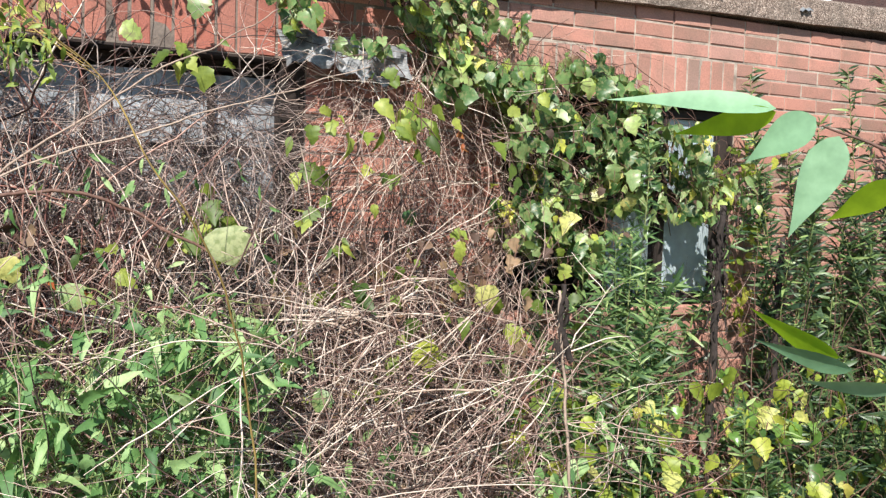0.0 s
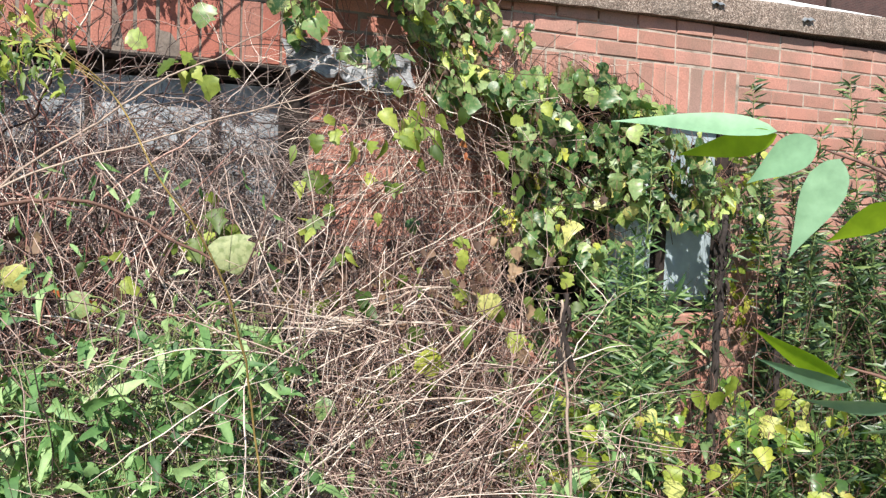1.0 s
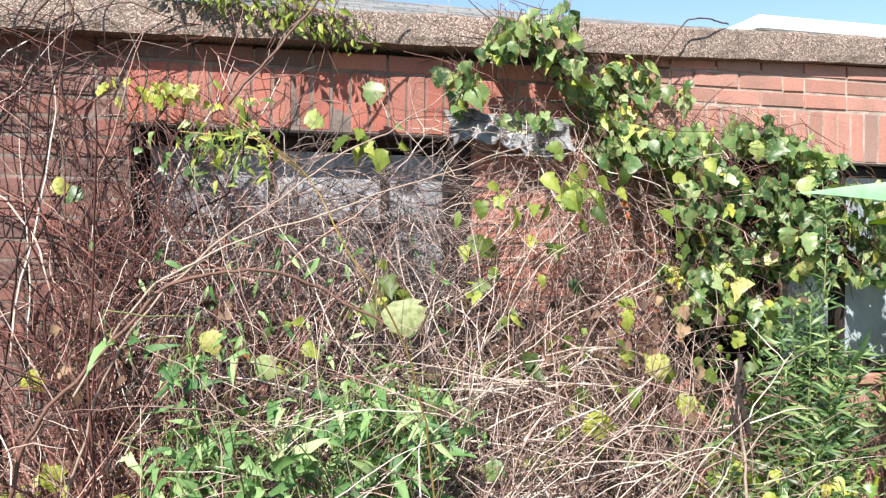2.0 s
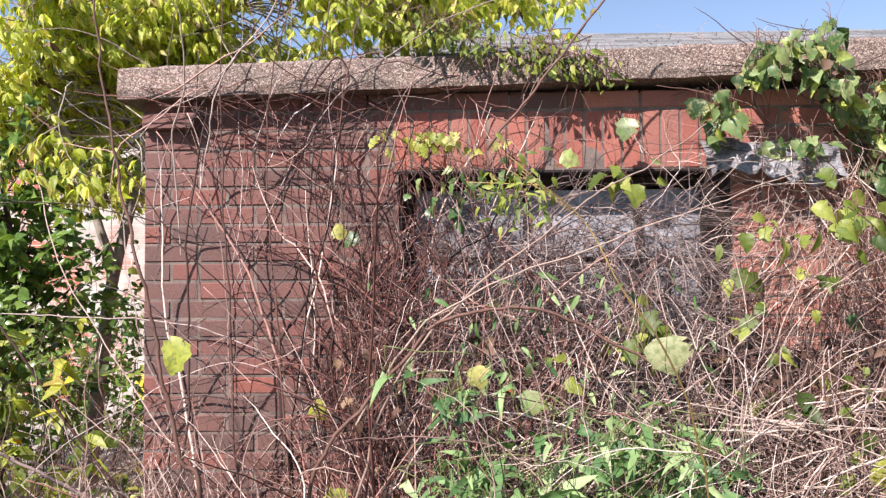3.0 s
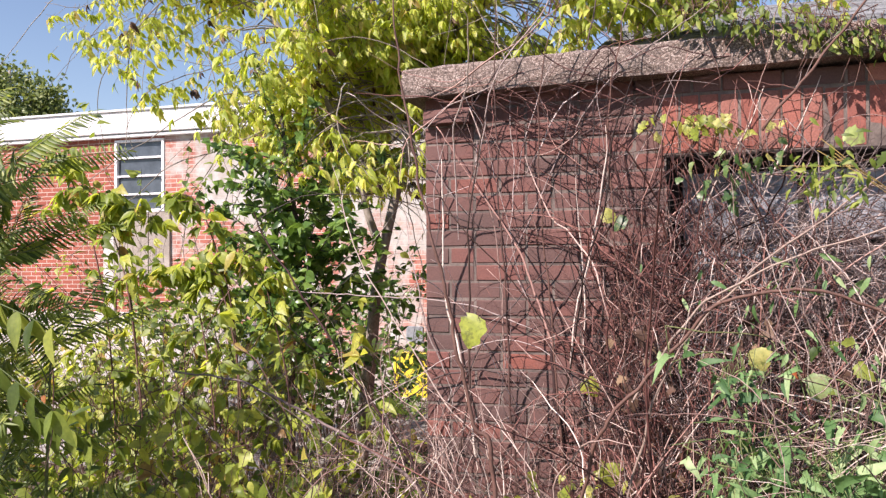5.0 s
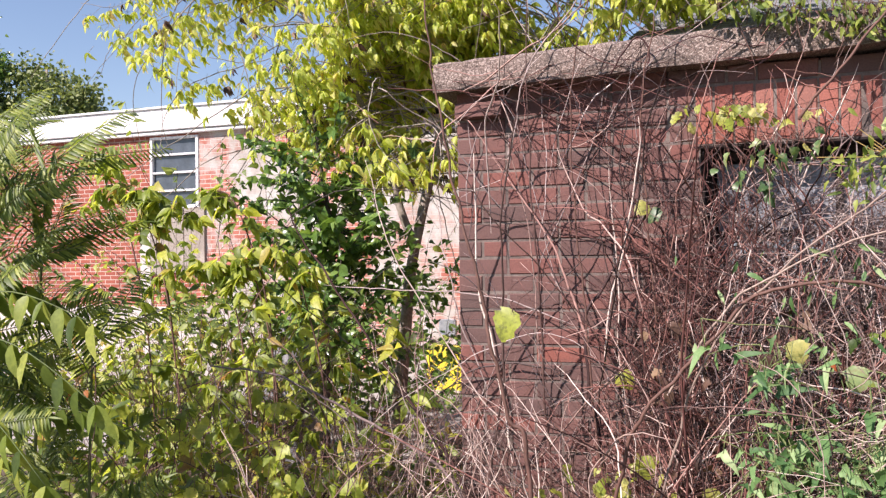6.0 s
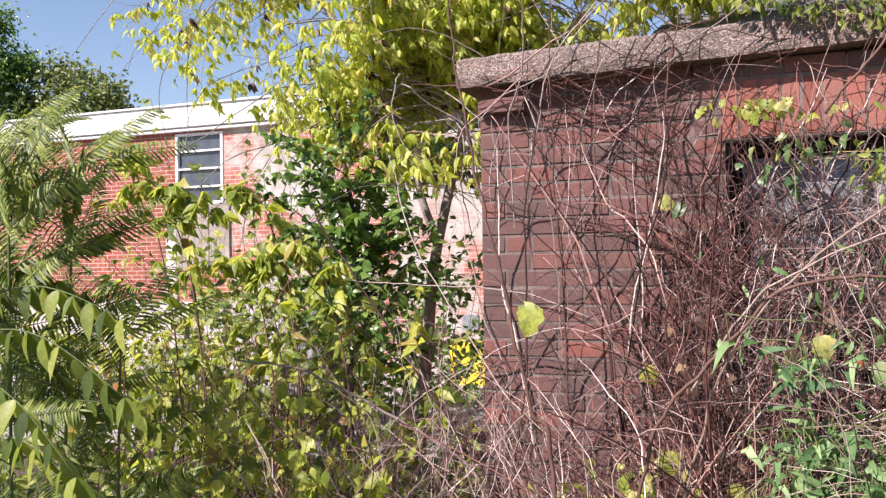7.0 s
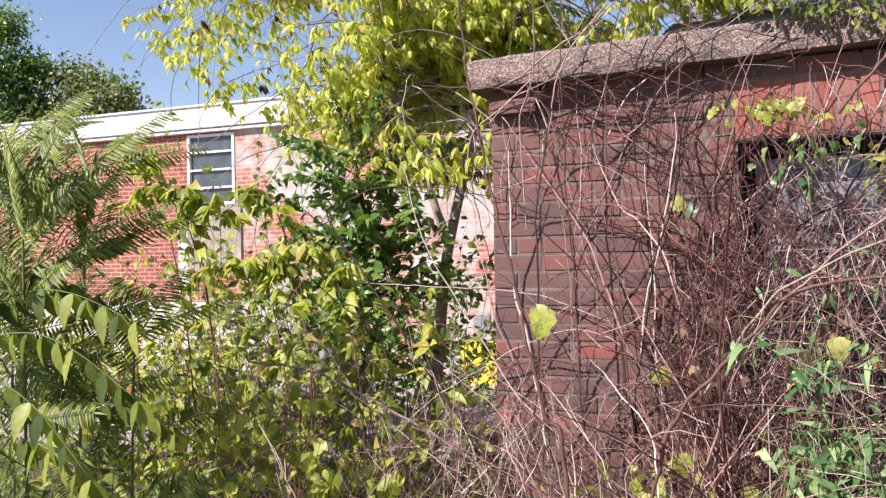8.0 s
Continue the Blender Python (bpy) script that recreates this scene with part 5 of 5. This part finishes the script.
# single stems
stem_thing("dead_sapling", "long brown stem leaning before the brick corner", [([(0.523, -0.85, 0.0), (0.493, -0.85, 1.1), (0.44, -0.85, 1.272), (0.386, -0.85, 1.499), (0.34, -0.85, 1.71), (0.276, -0.85, 1.976), (0.219, -0.85, 2.258), (0.188, -0.85, 2.563)], 0.0075, 0.0025), ([(0.455, -0.85, 1.6), (0.47, -0.93, 1.6), (0.495, -1.0, 1.575)], 0.0016, 0.001)], TWIG_BROWN)
stem_thing("dead_vine_stem", "pale branching dead vine stem on the brick", [
    ([(0.62, -0.15, 0.3), (0.594, -0.15, 0.96), (0.55, -0.15, 1.22), (0.532, -0.13, 1.5), (0.6, -0.1, 1.62), (0.75, -0.1, 1.87), (0.91, -0.12, 2.0), (1.1, -0.1, 2.2)], 0.009, 0.003),
    ([(0.54, -0.14, 1.42), (0.42, -0.12, 1.76), (0.255, -0.1, 2.0), (0.085, -0.1, 2.26)], 0.005, 0.002),
    ([(0.786, -0.08, 1.95), (0.742, -0.08, 2.15), (0.736, -0.1, 2.31), (0.777, -0.12, 2.43), (0.73, -0.12, 2.5), (0.67, -0.12, 2.44), (0.61, -0.1, 2.35)], 0.005, 0.003)], TWIG_RED)
stem_thing("arching_twig", "long tan dead stem arching over the vine heap", [([(0.8, -0.55, 0.9), (0.955, -0.6, 1.4), (1.155, -0.6, 1.656), (1.396, -0.6, 1.846), (1.585, -0.6, 1.987), (1.715, -0.58, 2.057), (1.9, -0.5, 2.18)], 0.0045, 0.0018)], TWIG_MID)
stem_thing("arching_twig", "long tan dead stem arching over the vine heap", [([(0.85, -0.55, 1.3), (1.039, -0.6, 1.58), (1.274, -0.6, 1.719), (1.554, -0.6, 1.818), (1.817, -0.6, 1.914), (2.148, -0.6, 2.034)], 0.004, 0.0016)], TWIG_MID)
def golden_cane():
    """A thin cane close before the vines, with a wisp of leaves at its tip."""
    t = empty("young_cane", (1.7, -1.25, 0), "thin golden cane with a wisp of pale green leaves", "cane")
    o = Vector((1.7, -1.25, 0))
    rng = random.Random(58)
    tb, lv = Tubes(), Leaves(rng, 0.3)
    line = spline([(1.7, -1.25, 0), (1.68, -1.35, 0.6), (1.62, -1.5, 1.2), (1.55, -1.62, 1.48), (1.48, -1.69, 1.63), (1.42, -1.72, 1.705), (1.355, -1.72, 1.815), (1.262, -1.78, 1.885)])
    tb.add([p + 0.006 * noise.noise_vector(p * 11) - o for p in line], 0.0026, 0.0009, 5)
    for k in range(110):
        q = Vector((1.25 + rng.gauss(0, 0.028), -1.8 + rng.gauss(0, 0.03), 1.852 + rng.gauss(0, 0.024)))
        lv.add(q - o, (rng.uniform(-1, 0.6), rng.uniform(-0.6, 0.6), rng.uniform(-1, 0.1)), facing(rng, 0.7), rng.uniform(0.01, 0.024), LANCE, rng.uniform(0.8, 1.3), 0.3, 0.4)
    for k in range(6):
        a = line[-2 - k]
        tb.add([a - o, Vector((1.25, -1.8, 1.86)) - o + Vector((rng.gauss(0, 0.02), rng.gauss(0, 0.02), rng.gauss(0, 0.02)))], 0.0009, 0.0006, 3)
    tb.make("stem", STEM_GOLD, t)
    lv.make("foliage", LEAF_SUMAC, t)["kind"] = "stuff"


golden_cane()
stem_thing("curved_branch", "dark curved dead branch in the vine heap", [([(0.7, -0.65, 1.0), (0.783, -0.7, 1.248), (0.9, -0.7, 1.386), (1.062, -0.7, 1.571), (1.145, -0.7, 1.629), (1.288, -0.7, 1.644), (1.421, -0.7, 1.629), (1.574, -0.7, 1.552), (1.7, -0.7, 1.488)], 0.0062, 0.0042)], TWIG_BROWN)
for k in range(-4, 5):
    r = random.Random(k + 30)
    j = lambda s=0.03: r.uniform(-s, s)
    tagged(stem_thing("dead_strand", "pale straw-like dead stem arching out of the heap", [([(1.93 + 0.015 * k + j(0.06), -0.45 + j(), 1.25 - 0.014 * k + j(0.04)), (2.2 + j(0.05), -0.5 + j(), 1.31 + 0.012 * k + j(0.025)), (2.4 + 0.02 * k + j(), -0.48 + j(), 1.36 + 0.008 * k + j(0.02)), (2.56 + 0.015 * k + j(0.05), -0.42 + j(), 1.29 + 0.006 * k + j(0.04))], r.uniform(0.0026, 0.0042), 0.0016)], TWIG_STRAW), group="pale strands in the heap")
stem_thing("dead_stick", "pale straight dead stick in the heap", [([(1.968, -0.5, 1.275), (2.127, -0.5, 1.243), (2.33, -0.5, 1.126), (2.43, -0.5, 1.067)], 0.005, 0.003)], TWIG_STRAW)
stem_thing("dead_stalk", "dry upright stalk with a dark withered top", [([(2.68, -0.95, 0.0), (2.666, -0.95, 0.826), (2.635, -0.95, 1.065), (2.617, -0.95, 1.23), (2.602, -0.95, 1.41)], 0.005, 0.004)], TWIG_MID)
for x, y, z0, z1, w in ((3.6, -0.5, 0.0, 1.66, 0.019), (3.94, -0.48, 0.0, 1.54, 0.017), (2.61, -0.95, 1.2, 1.43, 0.01)):
    r = random.Random(int(x * 100))
    stalk = stem_thing("withered_stalk", "dark shaggy withered weed stalk", [([(x + 0.04, y, z0), (x + 0.01, y, z0 + 0.35 * (z1 - z0)), (x, y, z0 + 0.7 * (z1 - z0)), (x + 0.01, y, z1)], w, w * 0.6)], WITHERED)
    tagged(stalk, group="withered stalks")
    bits = Leaves(r)
    for k in range(int(280 * (z1 - z0))):
        q = Vector((x + r.gauss(0, w * 1.1), y + r.gauss(0, w * 0.9), z0 + (z1 - z0) * r.random()))
        bits.add(q, (r.uniform(-0.5, 0.5), r.uniform(-0.5, 0.2), -1), facing(r), r.uniform(0.02, 0.05), NARROW, 1.3, 0.4, 0.4)
    bits.make("withered_leaf", WITHERED, stalk)["kind"] = "stuff"
stem_thing("hanging_wire", "thin dark wire looping over the coping", [([(2.698, -0.05, 2.165), (2.79, -0.11, 2.385), (2.909, -0.12, 2.56), (3.006, -0.1, 2.605), (3.155, -0.04, 2.6)], 0.003, 0.003)], TWIG_BROWN)
stem_thing("leaning_twig", "bare dark twig leaning over the coping", [([(1.72, -0.3, 2.72), (1.643, -0.3, 2.633), (1.523, -0.3, 2.49), (1.392, -0.3, 2.328), (1.242, -0.28, 2.146)], 0.003, 0.005)], TWIG_BROWN)
stem_thing("red_cane", "long reddish cane bending in front of the shrub", [([(-0.7, -0.1, 1.95), (-0.629, -0.1, 1.813), (-0.477, -0.1, 1.602), (-0.282, -0.1, 1.331), (-0.141, -0.1, 1.135), (0.04, -0.1, 0.884), (0.2, -0.12, 0.5)], 0.003, 0.007)], TWIG_RED)
stem_thing("grey_branch", "grey dead branch lying through the shrub", [([(-1.084, -0.1, 1.286), (-0.748, -0.1, 1.248), (-0.386, -0.1, 1.101), (-0.144, -0.1, 0.98), (0.039, -0.1, 0.819), (0.2, -0.15, 0.4)], 0.004, 0.009)], TWIG_GREY)


def frond(lv, tb, base, way, up, length, leaflets, size, outline, wide=1.0, sag=0.35):
    """A feathered leaf: pairs of leaflets along a midrib that sags."""
    way, up = Vector(way).normalized(), Vector(up).normalized()
    side = way.cross(up).normalized()
    pts = []
    for i in range(leaflets + 1):
        t = i / leaflets
        pts.append(Vector(base) + way * (t * length) + side * (0.02 * math.sin(3 * t)) + Vector((0, 0, -sag * t * t * length)))
    tb.add(pts, 0.0028, 0.001, 4)
    for i in range(2, leaflets + 1):
        t = i / leaflets
        s = size * (0.6 + 0.8 * math.sin(math.pi * min(0.95, 0.2 + 0.75 * t)))
        d = (pts[i] - pts[i - 1]).normalized()
        for k in (-1, 1):
            w = side * k + d * 0.35 + Vector((0, 0, -0.12)) + Vector((lv.rng.uniform(-0.08, 0.08), lv.rng.uniform(-0.08, 0.08), lv.rng.uniform(-0.08, 0.08)))
            lv.add(pts[i], w, up + Vector((lv.rng.uniform(-0.22, 0.22), lv.rng.uniform(-0.22, 0.22), lv.rng.uniform(-0.22, 0.22))), s * lv.rng.uniform(0.8, 1.1), outline, wide, 0.3, 0.35)
    lv.add(pts[-1], pts[-1] - pts[-2], up, size, outline, wide, 0.2, 0.3)


def sumac(seed, place, height, n, length, leaflets, size, outline, wide, label, lean=(0, 0, 0)):
    rng = random.Random(seed)
    t = empty("sumac_sapling", (*place, 0), label, "sapling")
    tb, lv = Tubes(), Leaves(rng)
    stem = spline([(0, 0, 0), (lean[0] * 0.3, lean[1] * 0.3, height * 0.4), (lean[0] * 0.7, lean[1] * 0.7, height * 0.8), (lean[0], lean[1], height)])
    tb.add(stem, 0.008, 0.003, 6)
    for i in range(n):
        q = stem[int(len(stem) * rng.uniform(0.35, 0.999))]
        a = i * 2.4 + rng.uniform(-0.3, 0.3)
        w = Vector((math.cos(a), math.sin(a), rng.uniform(0.4, 1.5) if leaflets > 10 else rng.uniform(0.1, 0.9)))
        frond(lv, tb, q, w, (rng.uniform(-0.7, 0.4), -0.9, rng.uniform(0.1, 0.9)), length * rng.uniform(0.7, 1.1), leaflets, size * rng.uniform(0.85, 1.1), outline, wide, 0.22 if leaflets > 10 else 0.35)
    tb.make("stem", STEM_GREEN, t)["kind"] = "stuff"
    lv.make("foliage", LEAF_SUMAC, t)["kind"] = "stuff"


sumac(81, (-1.16, -1.2), 2.0, 40, 0.42, 24, 0.056, NARROW, 0.85, "sumac sapling with feathery green fronds")
sumac(82, (-1.08, -0.85), 1.5, 14, 0.42, 22, 0.056, NARROW, 0.85, "sumac sapling with feathery green fronds", (0.05, 0, 0))

sumac(87, (-1.5, -0.95), 2.15, 56, 0.44, 24, 0.058, NARROW, 0.85, "sumac sapling with feathery green fronds")
sumac(80, (-1.4, -1.4), 1.8, 24, 0.4, 22, 0.052, NARROW, 0.85, "sumac sapling with feathery green fronds")


def drooping_sapling(seed, place, rachises, size, label):
    """A sapling whose long leaf stalks carry pairs of hanging leaflets."""
    rng = random.Random(seed)
    o = Vector((*place, 0))
    t = empty("walnut_sapling", o, label, "sapling")
    tb, lv = Tubes(), Leaves(rng, 0.06)
    blade = [(0.0, 0.0), (0.08, 0.12), (0.22, 0.2), (0.42, 0.215), (0.62, 0.165), (0.8, 0.09), (0.92, 0.035), (1.0, 0.0)]
    top = max(r[0][2] for r in rachises)
    tb.add(spline([(0, 0, 0), (0.02, 0.01, top * 0.5), (0, 0, top)]), 0.008, 0.004, 6)
    for a, b, n in rachises:
        a, b = Vector(a) - o, Vector(b) - o
        line = [a.lerp(b, k / (2 * n)) + Vector((0, 0, 0.16 * (b - a).length * math.sin(math.pi * k / (2 * n)) * (1 - 0.4 * k / (2 * n)))) for k in range(2 * n + 1)]
        tb.add([Vector((0, 0, max(0.3, a.z - 0.15))), a * 0.6 + Vector((0, 0, a.z * 0.38))] + line, 0.0035, 0.0012, 5)
        d = (b - a).normalized()
        for k in range(1, 2 * n + 1):
            for side in (-1, 1):
                if rng.random() < 0.08:
                    continue
                w = Vector((0, 0, -1.0)) + d * rng.uniform(0.1, 0.4) + Vector((0.25, 0.35, 0)) * side + Vector((rng.gauss(0, 0.15), rng.gauss(0, 0.15), 0))
                lv.add(line[k], w, (-0.3 + rng.uniform(-0.5, 0.5), -1, 0.3), size * rng.uniform(0.75, 1.15), blade, rng.uniform(0.85, 1.15), 0.35, rng.uniform(0.0, 0.3))
    tb.make("stem", STEM_GREEN, t)["kind"] = "stuff"
    lv.make("foliage", LEAF_SUMAC, t)["kind"] = "stuff"


sumac(89, (-1.28, -0.9), 2.05, 34, 0.42, 24, 0.056, NARROW, 0.85, "sumac sapling with feathery green fronds", (0.1, 0, 0))
drooping_sapling(83, (-1.25, -1.25), [((-1.2, -1.3, 1.58), (-0.6, -1.33, 1.56), 5), ((-1.15, -1.35, 1.5), (-0.55, -1.38, 1.35), 5), ((-1.2, -1.35, 1.38), (-0.7, -1.4, 1.13), 5), ((-1.3, -1.2, 1.66), (-0.95, -1.1, 1.62), 4), ((-1.15, -1.3, 1.2), (-0.65, -1.3, 0.95), 5), ((-1.1, -1.2, 1.25), (-0.75, -1.0, 1.2), 4)], 0.105, "sapling with broad drooping green leaflets")


def near_sapling():
    """Broad smooth leaves close before the camera, each a part of its sapling."""
    t = empty("sapling", (2.0, -2.7, 0), "young sapling with large smooth pale green leaves", "sapling")
    o = Vector((2.0, -2.7, 0))
    tb = Tubes()
    for line in ([(2.0, -2.7, 0), (1.93, -2.68, 0.9), (1.85, -2.62, 1.66), (1.80, -2.58, 1.715), (1.768, -2.545, 1.736)], [(1.9, -2.66, 1.2), (1.85, -2.63, 1.52), (1.80, -2.6, 1.575), (1.778, -2.569, 1.587)]):
        tb.add([p - o for p in spline(line)], 0.004, 0.0007, 5)
    tb.make("stem", TWIG_BROWN, t)["kind"] = "stuff"
    rng = random.Random(9)
    for a, b, wide, nrm in (
            ((1.743, -2.528, 1.747), (1.652, -2.458, 1.760), 0.4, (-0.3, -0.8, 0.6)),
            ((1.744, -2.527, 1.745), (1.702, -2.470, 1.727), 0.62, (-0.5, -0.7, -0.35)),
            ((1.762, -2.545, 1.741), (1.733, -2.510, 1.711), 1.1, (-0.6, -0.8, 0.4)),
            ((1.775, -2.554, 1.729), (1.752, -2.537, 1.658), 0.82, (-0.6, -0.8, 0.3)),
            ((1.793, -2.585, 1.699), (1.771, -2.552, 1.669), 0.95, (-0.6, -0.6, -0.5)),
            ((1.771, -2.569, 1.580), (1.738, -2.515, 1.604), 0.62, (-0.5, -0.6, -0.6)),
            ((1.772, -2.579, 1.574), (1.739, -2.521, 1.582), 0.55, (0.25, -0.9, -0.25)),
            ((1.792, -2.600, 1.565), (1.750, -2.555, 1.558), 0.62, (0.3, -0.9, -0.29)),
            ((1.805, -2.600, 1.553), (1.787, -2.570, 1.536), 0.9, (0.3, -0.9, -0.2))):
        lv = Leaves(rng, 0.02)
        A, B = Vector(a) - o, Vector(b) - o
        blade = [(0.0, 0.0)] + [(k / 18, 0.25 * math.sin(math.pi * (k / 18) ** 0.7) * (1 - 0.55 * k / 18) * 1.1) for k in range(1, 18)] + [(1.0, 0.0)]
        lv.add(A, B - A, nrm, (B - A).length, blade, wide, 0.2, 0.1)
        # Downturned leaves take the lit copy, with light painted into the green.
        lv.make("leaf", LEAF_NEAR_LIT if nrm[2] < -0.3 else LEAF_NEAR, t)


near_sapling()


def single_leaf_vine():
    """Yellow leaves still hanging on the dead vines, each a part of its own."""
    t = empty("dying_vine", (0.3, -0.16, 0), "dead vine with a few large yellow leaves remaining", "vine")
    o = Vector((0.3, -0.16, 0))
    rng = random.Random(14)
    tb = Tubes()
    for x, y, z, s, a in ((0.495, -1.0, 1.572, 0.098, -0.6), (0.66, -0.16, 1.31, 0.09, 0.6), (0.75, -0.3, 1.05, 0.1, 0.2), (0.6, -0.3, 0.95, 0.07, 0.0), (0.8, -0.12, 1.88, 0.08, -1.0), (0.72, -0.12, 1.9, 0.07, 1.2), (1.08, -0.14, 2.22, 0.06, 0.8), (1.14, -0.14, 2.2, 0.06, -0.9), (1.02, -0.14, 2.2, 0.05, -0.5),
                          (1.74, -0.12, 2.27, 0.1, -0.4), (1.49, -0.3, 2.12, 0.08, 1.2), (1.715, -0.72, 1.556, 0.13, 0.1), (1.95, -0.2, 2.32, 0.09, -0.2), (2.08, -0.2, 2.26, 0.09, 0.3), (2.29, -0.7, 1.22, 0.11, 0.5), (2.0, -0.7, 1.1, 0.08, -0.6), (2.6, -0.5, 1.36, 0.11, 0.2), (2.4, -0.3, 1.6, 0.07, 0.4), (1.2, -0.7, 1.48, 0.08, 0.3), (1.35, -0.75, 1.42, 0.09, -0.2), (2.75, -0.45, 1.22, 0.09, -0.3)):
        lv = Leaves(rng)
        p = Vector((x, y, z)) - o
        lv.add(p, (math.sin(a), -0.25, -math.cos(a)), (-0.2 + rng.uniform(-0.3, 0.3), -1, 0.35), s * (0.8 if y == -1.0 else 0.72), LOBED, 1.35 if y == -1.0 else 1.4 if s == 0.13 else 1.15, 0.2, 0.35)
        lv.make("leaf", LEAF_PALE if s == 0.13 and x > 1 else LEAF_YELLOW if rng.random() < 0.6 or y == -1.0 else LEAF_IVY, t)
        tb.add([p, p + Vector((0.01, 0.03, 0.04)), p + Vector((0.03, 0.08, 0.06))], 0.0012, 0.0012, 3)
    tb.make("stem", TWIG_BROWN, t)["kind"] = "stuff"


single_leaf_vine()


def far_trees():
    for seed, (x, y), h, w, mat, label in ((91, (-25.7, 24), 9.9, 2.3, LEAF_FAR, "distant green tree behind the low building"), (92, (-28.8, 22), 12.0, 2.2, LEAF_DARK, "distant dark green tree behind the low building")):
        rng = random.Random(seed)
        t = empty("tree", (x, y, 0), label, "tree")
        tb, lv = Tubes(), Leaves(rng)
        tb.add(spline([(0, 0, 0), (0.2, 0, h * 0.5), (0, 0.1, h)]), 0.25, 0.05, 7)
        for i in range(90):
            z = h * rng.uniform(0.35, 1.0)
            a = rng.uniform(0, 6.28)
            reach = w * math.sqrt(max(0.02, 1 - ((z / h - 0.62) / 0.42) ** 2)) * rng.uniform(0.6, 1.0)
            tip = Vector((math.cos(a) * reach, math.sin(a) * reach, z))
            tb.add([Vector((0, 0, z * 0.8)), tip * 0.6 + Vector((0, 0, z * 0.36)), tip], 0.05, 0.01, 4)
            for _ in range(230):
                p = tip + Vector((rng.gauss(0, 0.42), rng.gauss(0, 0.42), rng.gauss(0, 0.35)))
                lv.add(p, (rng.uniform(-1, 1), rng.uniform(-1, 1), rng.uniform(-1, 0.5)), facing(rng), rng.uniform(0.12, 0.24), OVATE, 1.2, 0.2, 0.2)
        tb.make("trunk", BARK, t)
        lv.make("crown", mat, t)


far_trees()

# ---- brickwork, last ----
bw = BrickWall(wall)
hole_l = (WIN_L[0], WIN_L[1], WIN_L[2], WIN_L[3])
near = lambda x, z: z > 1.0 and (x < 0.93 or z > 2.1)
# soldier courses
x = WIN_L[0] - 0.02
while x < WIN_L[1] + 0.06:
    bw.put(x + 0.003, SOLDIER_L[0] + 0.003, 0.063, 0.209, BRICK_RED, True)
    x += 0.0687
x = 2.89
while x < 4.09:
    bw.put(x + 0.003, SOLDIER_R[0] + 0.003, 0.0622, 0.204, BRICK_PINK, True)
    x += 0.0675
sol_l = (WIN_L[0] - 0.021, WIN_L[1] + 0.075, SOLDIER_L[0] - 0.002, SOLDIER_L[1])
sol_r = (2.888, 4.115, SOLDIER_R[0] - 0.03, SOLDIER_R[1] + 0.001)
lay_courses(bw, 0.008, 1.6, -0.05, 2.42, 2.2, COURSE, 0.204, BRICK_DARK, [hole_l, sol_l], 0.18, near)
lay_courses(bw, 1.6, 2.5, -0.05, 2.42, 2.2, COURSE, 0.204, BRICK_ORANGE, [hole_l, sol_l], 0.1, near)
lay_courses(bw, 2.5, 2.93, -0.05, 2.3, SOLDIER_R[1], 0.0645, 0.204, BRICK_ORANGE, [sol_r], 0.05, lambda x, z: False)
lay_courses(bw, 2.5, 2.93, 2.3, 2.51, SOLDIER_R[1], 0.0645, 0.204, BRICK_PINK, [sol_r], 0.05, lambda x, z: False)
lay_courses(bw, 2.93, X_END, -0.05, 2.51, SOLDIER_R[1], 0.0645, 0.204, BRICK_PINK, [WIN_R, sol_r], 0.03, lambda x, z: z > 2.1 and 3.3 < x < 5.0)
# one loosened brick juts out at the corner
loose = new("brick", brick_mesh("loose_brick", 0.195, 0.09, 0.058, BRICK_DARK, 77))
loose.location, loose.parent, loose.rotation_euler = (0.014, -0.04, 2.2745), wall, (0.0, 0.015, -0.07)
bw.finish()
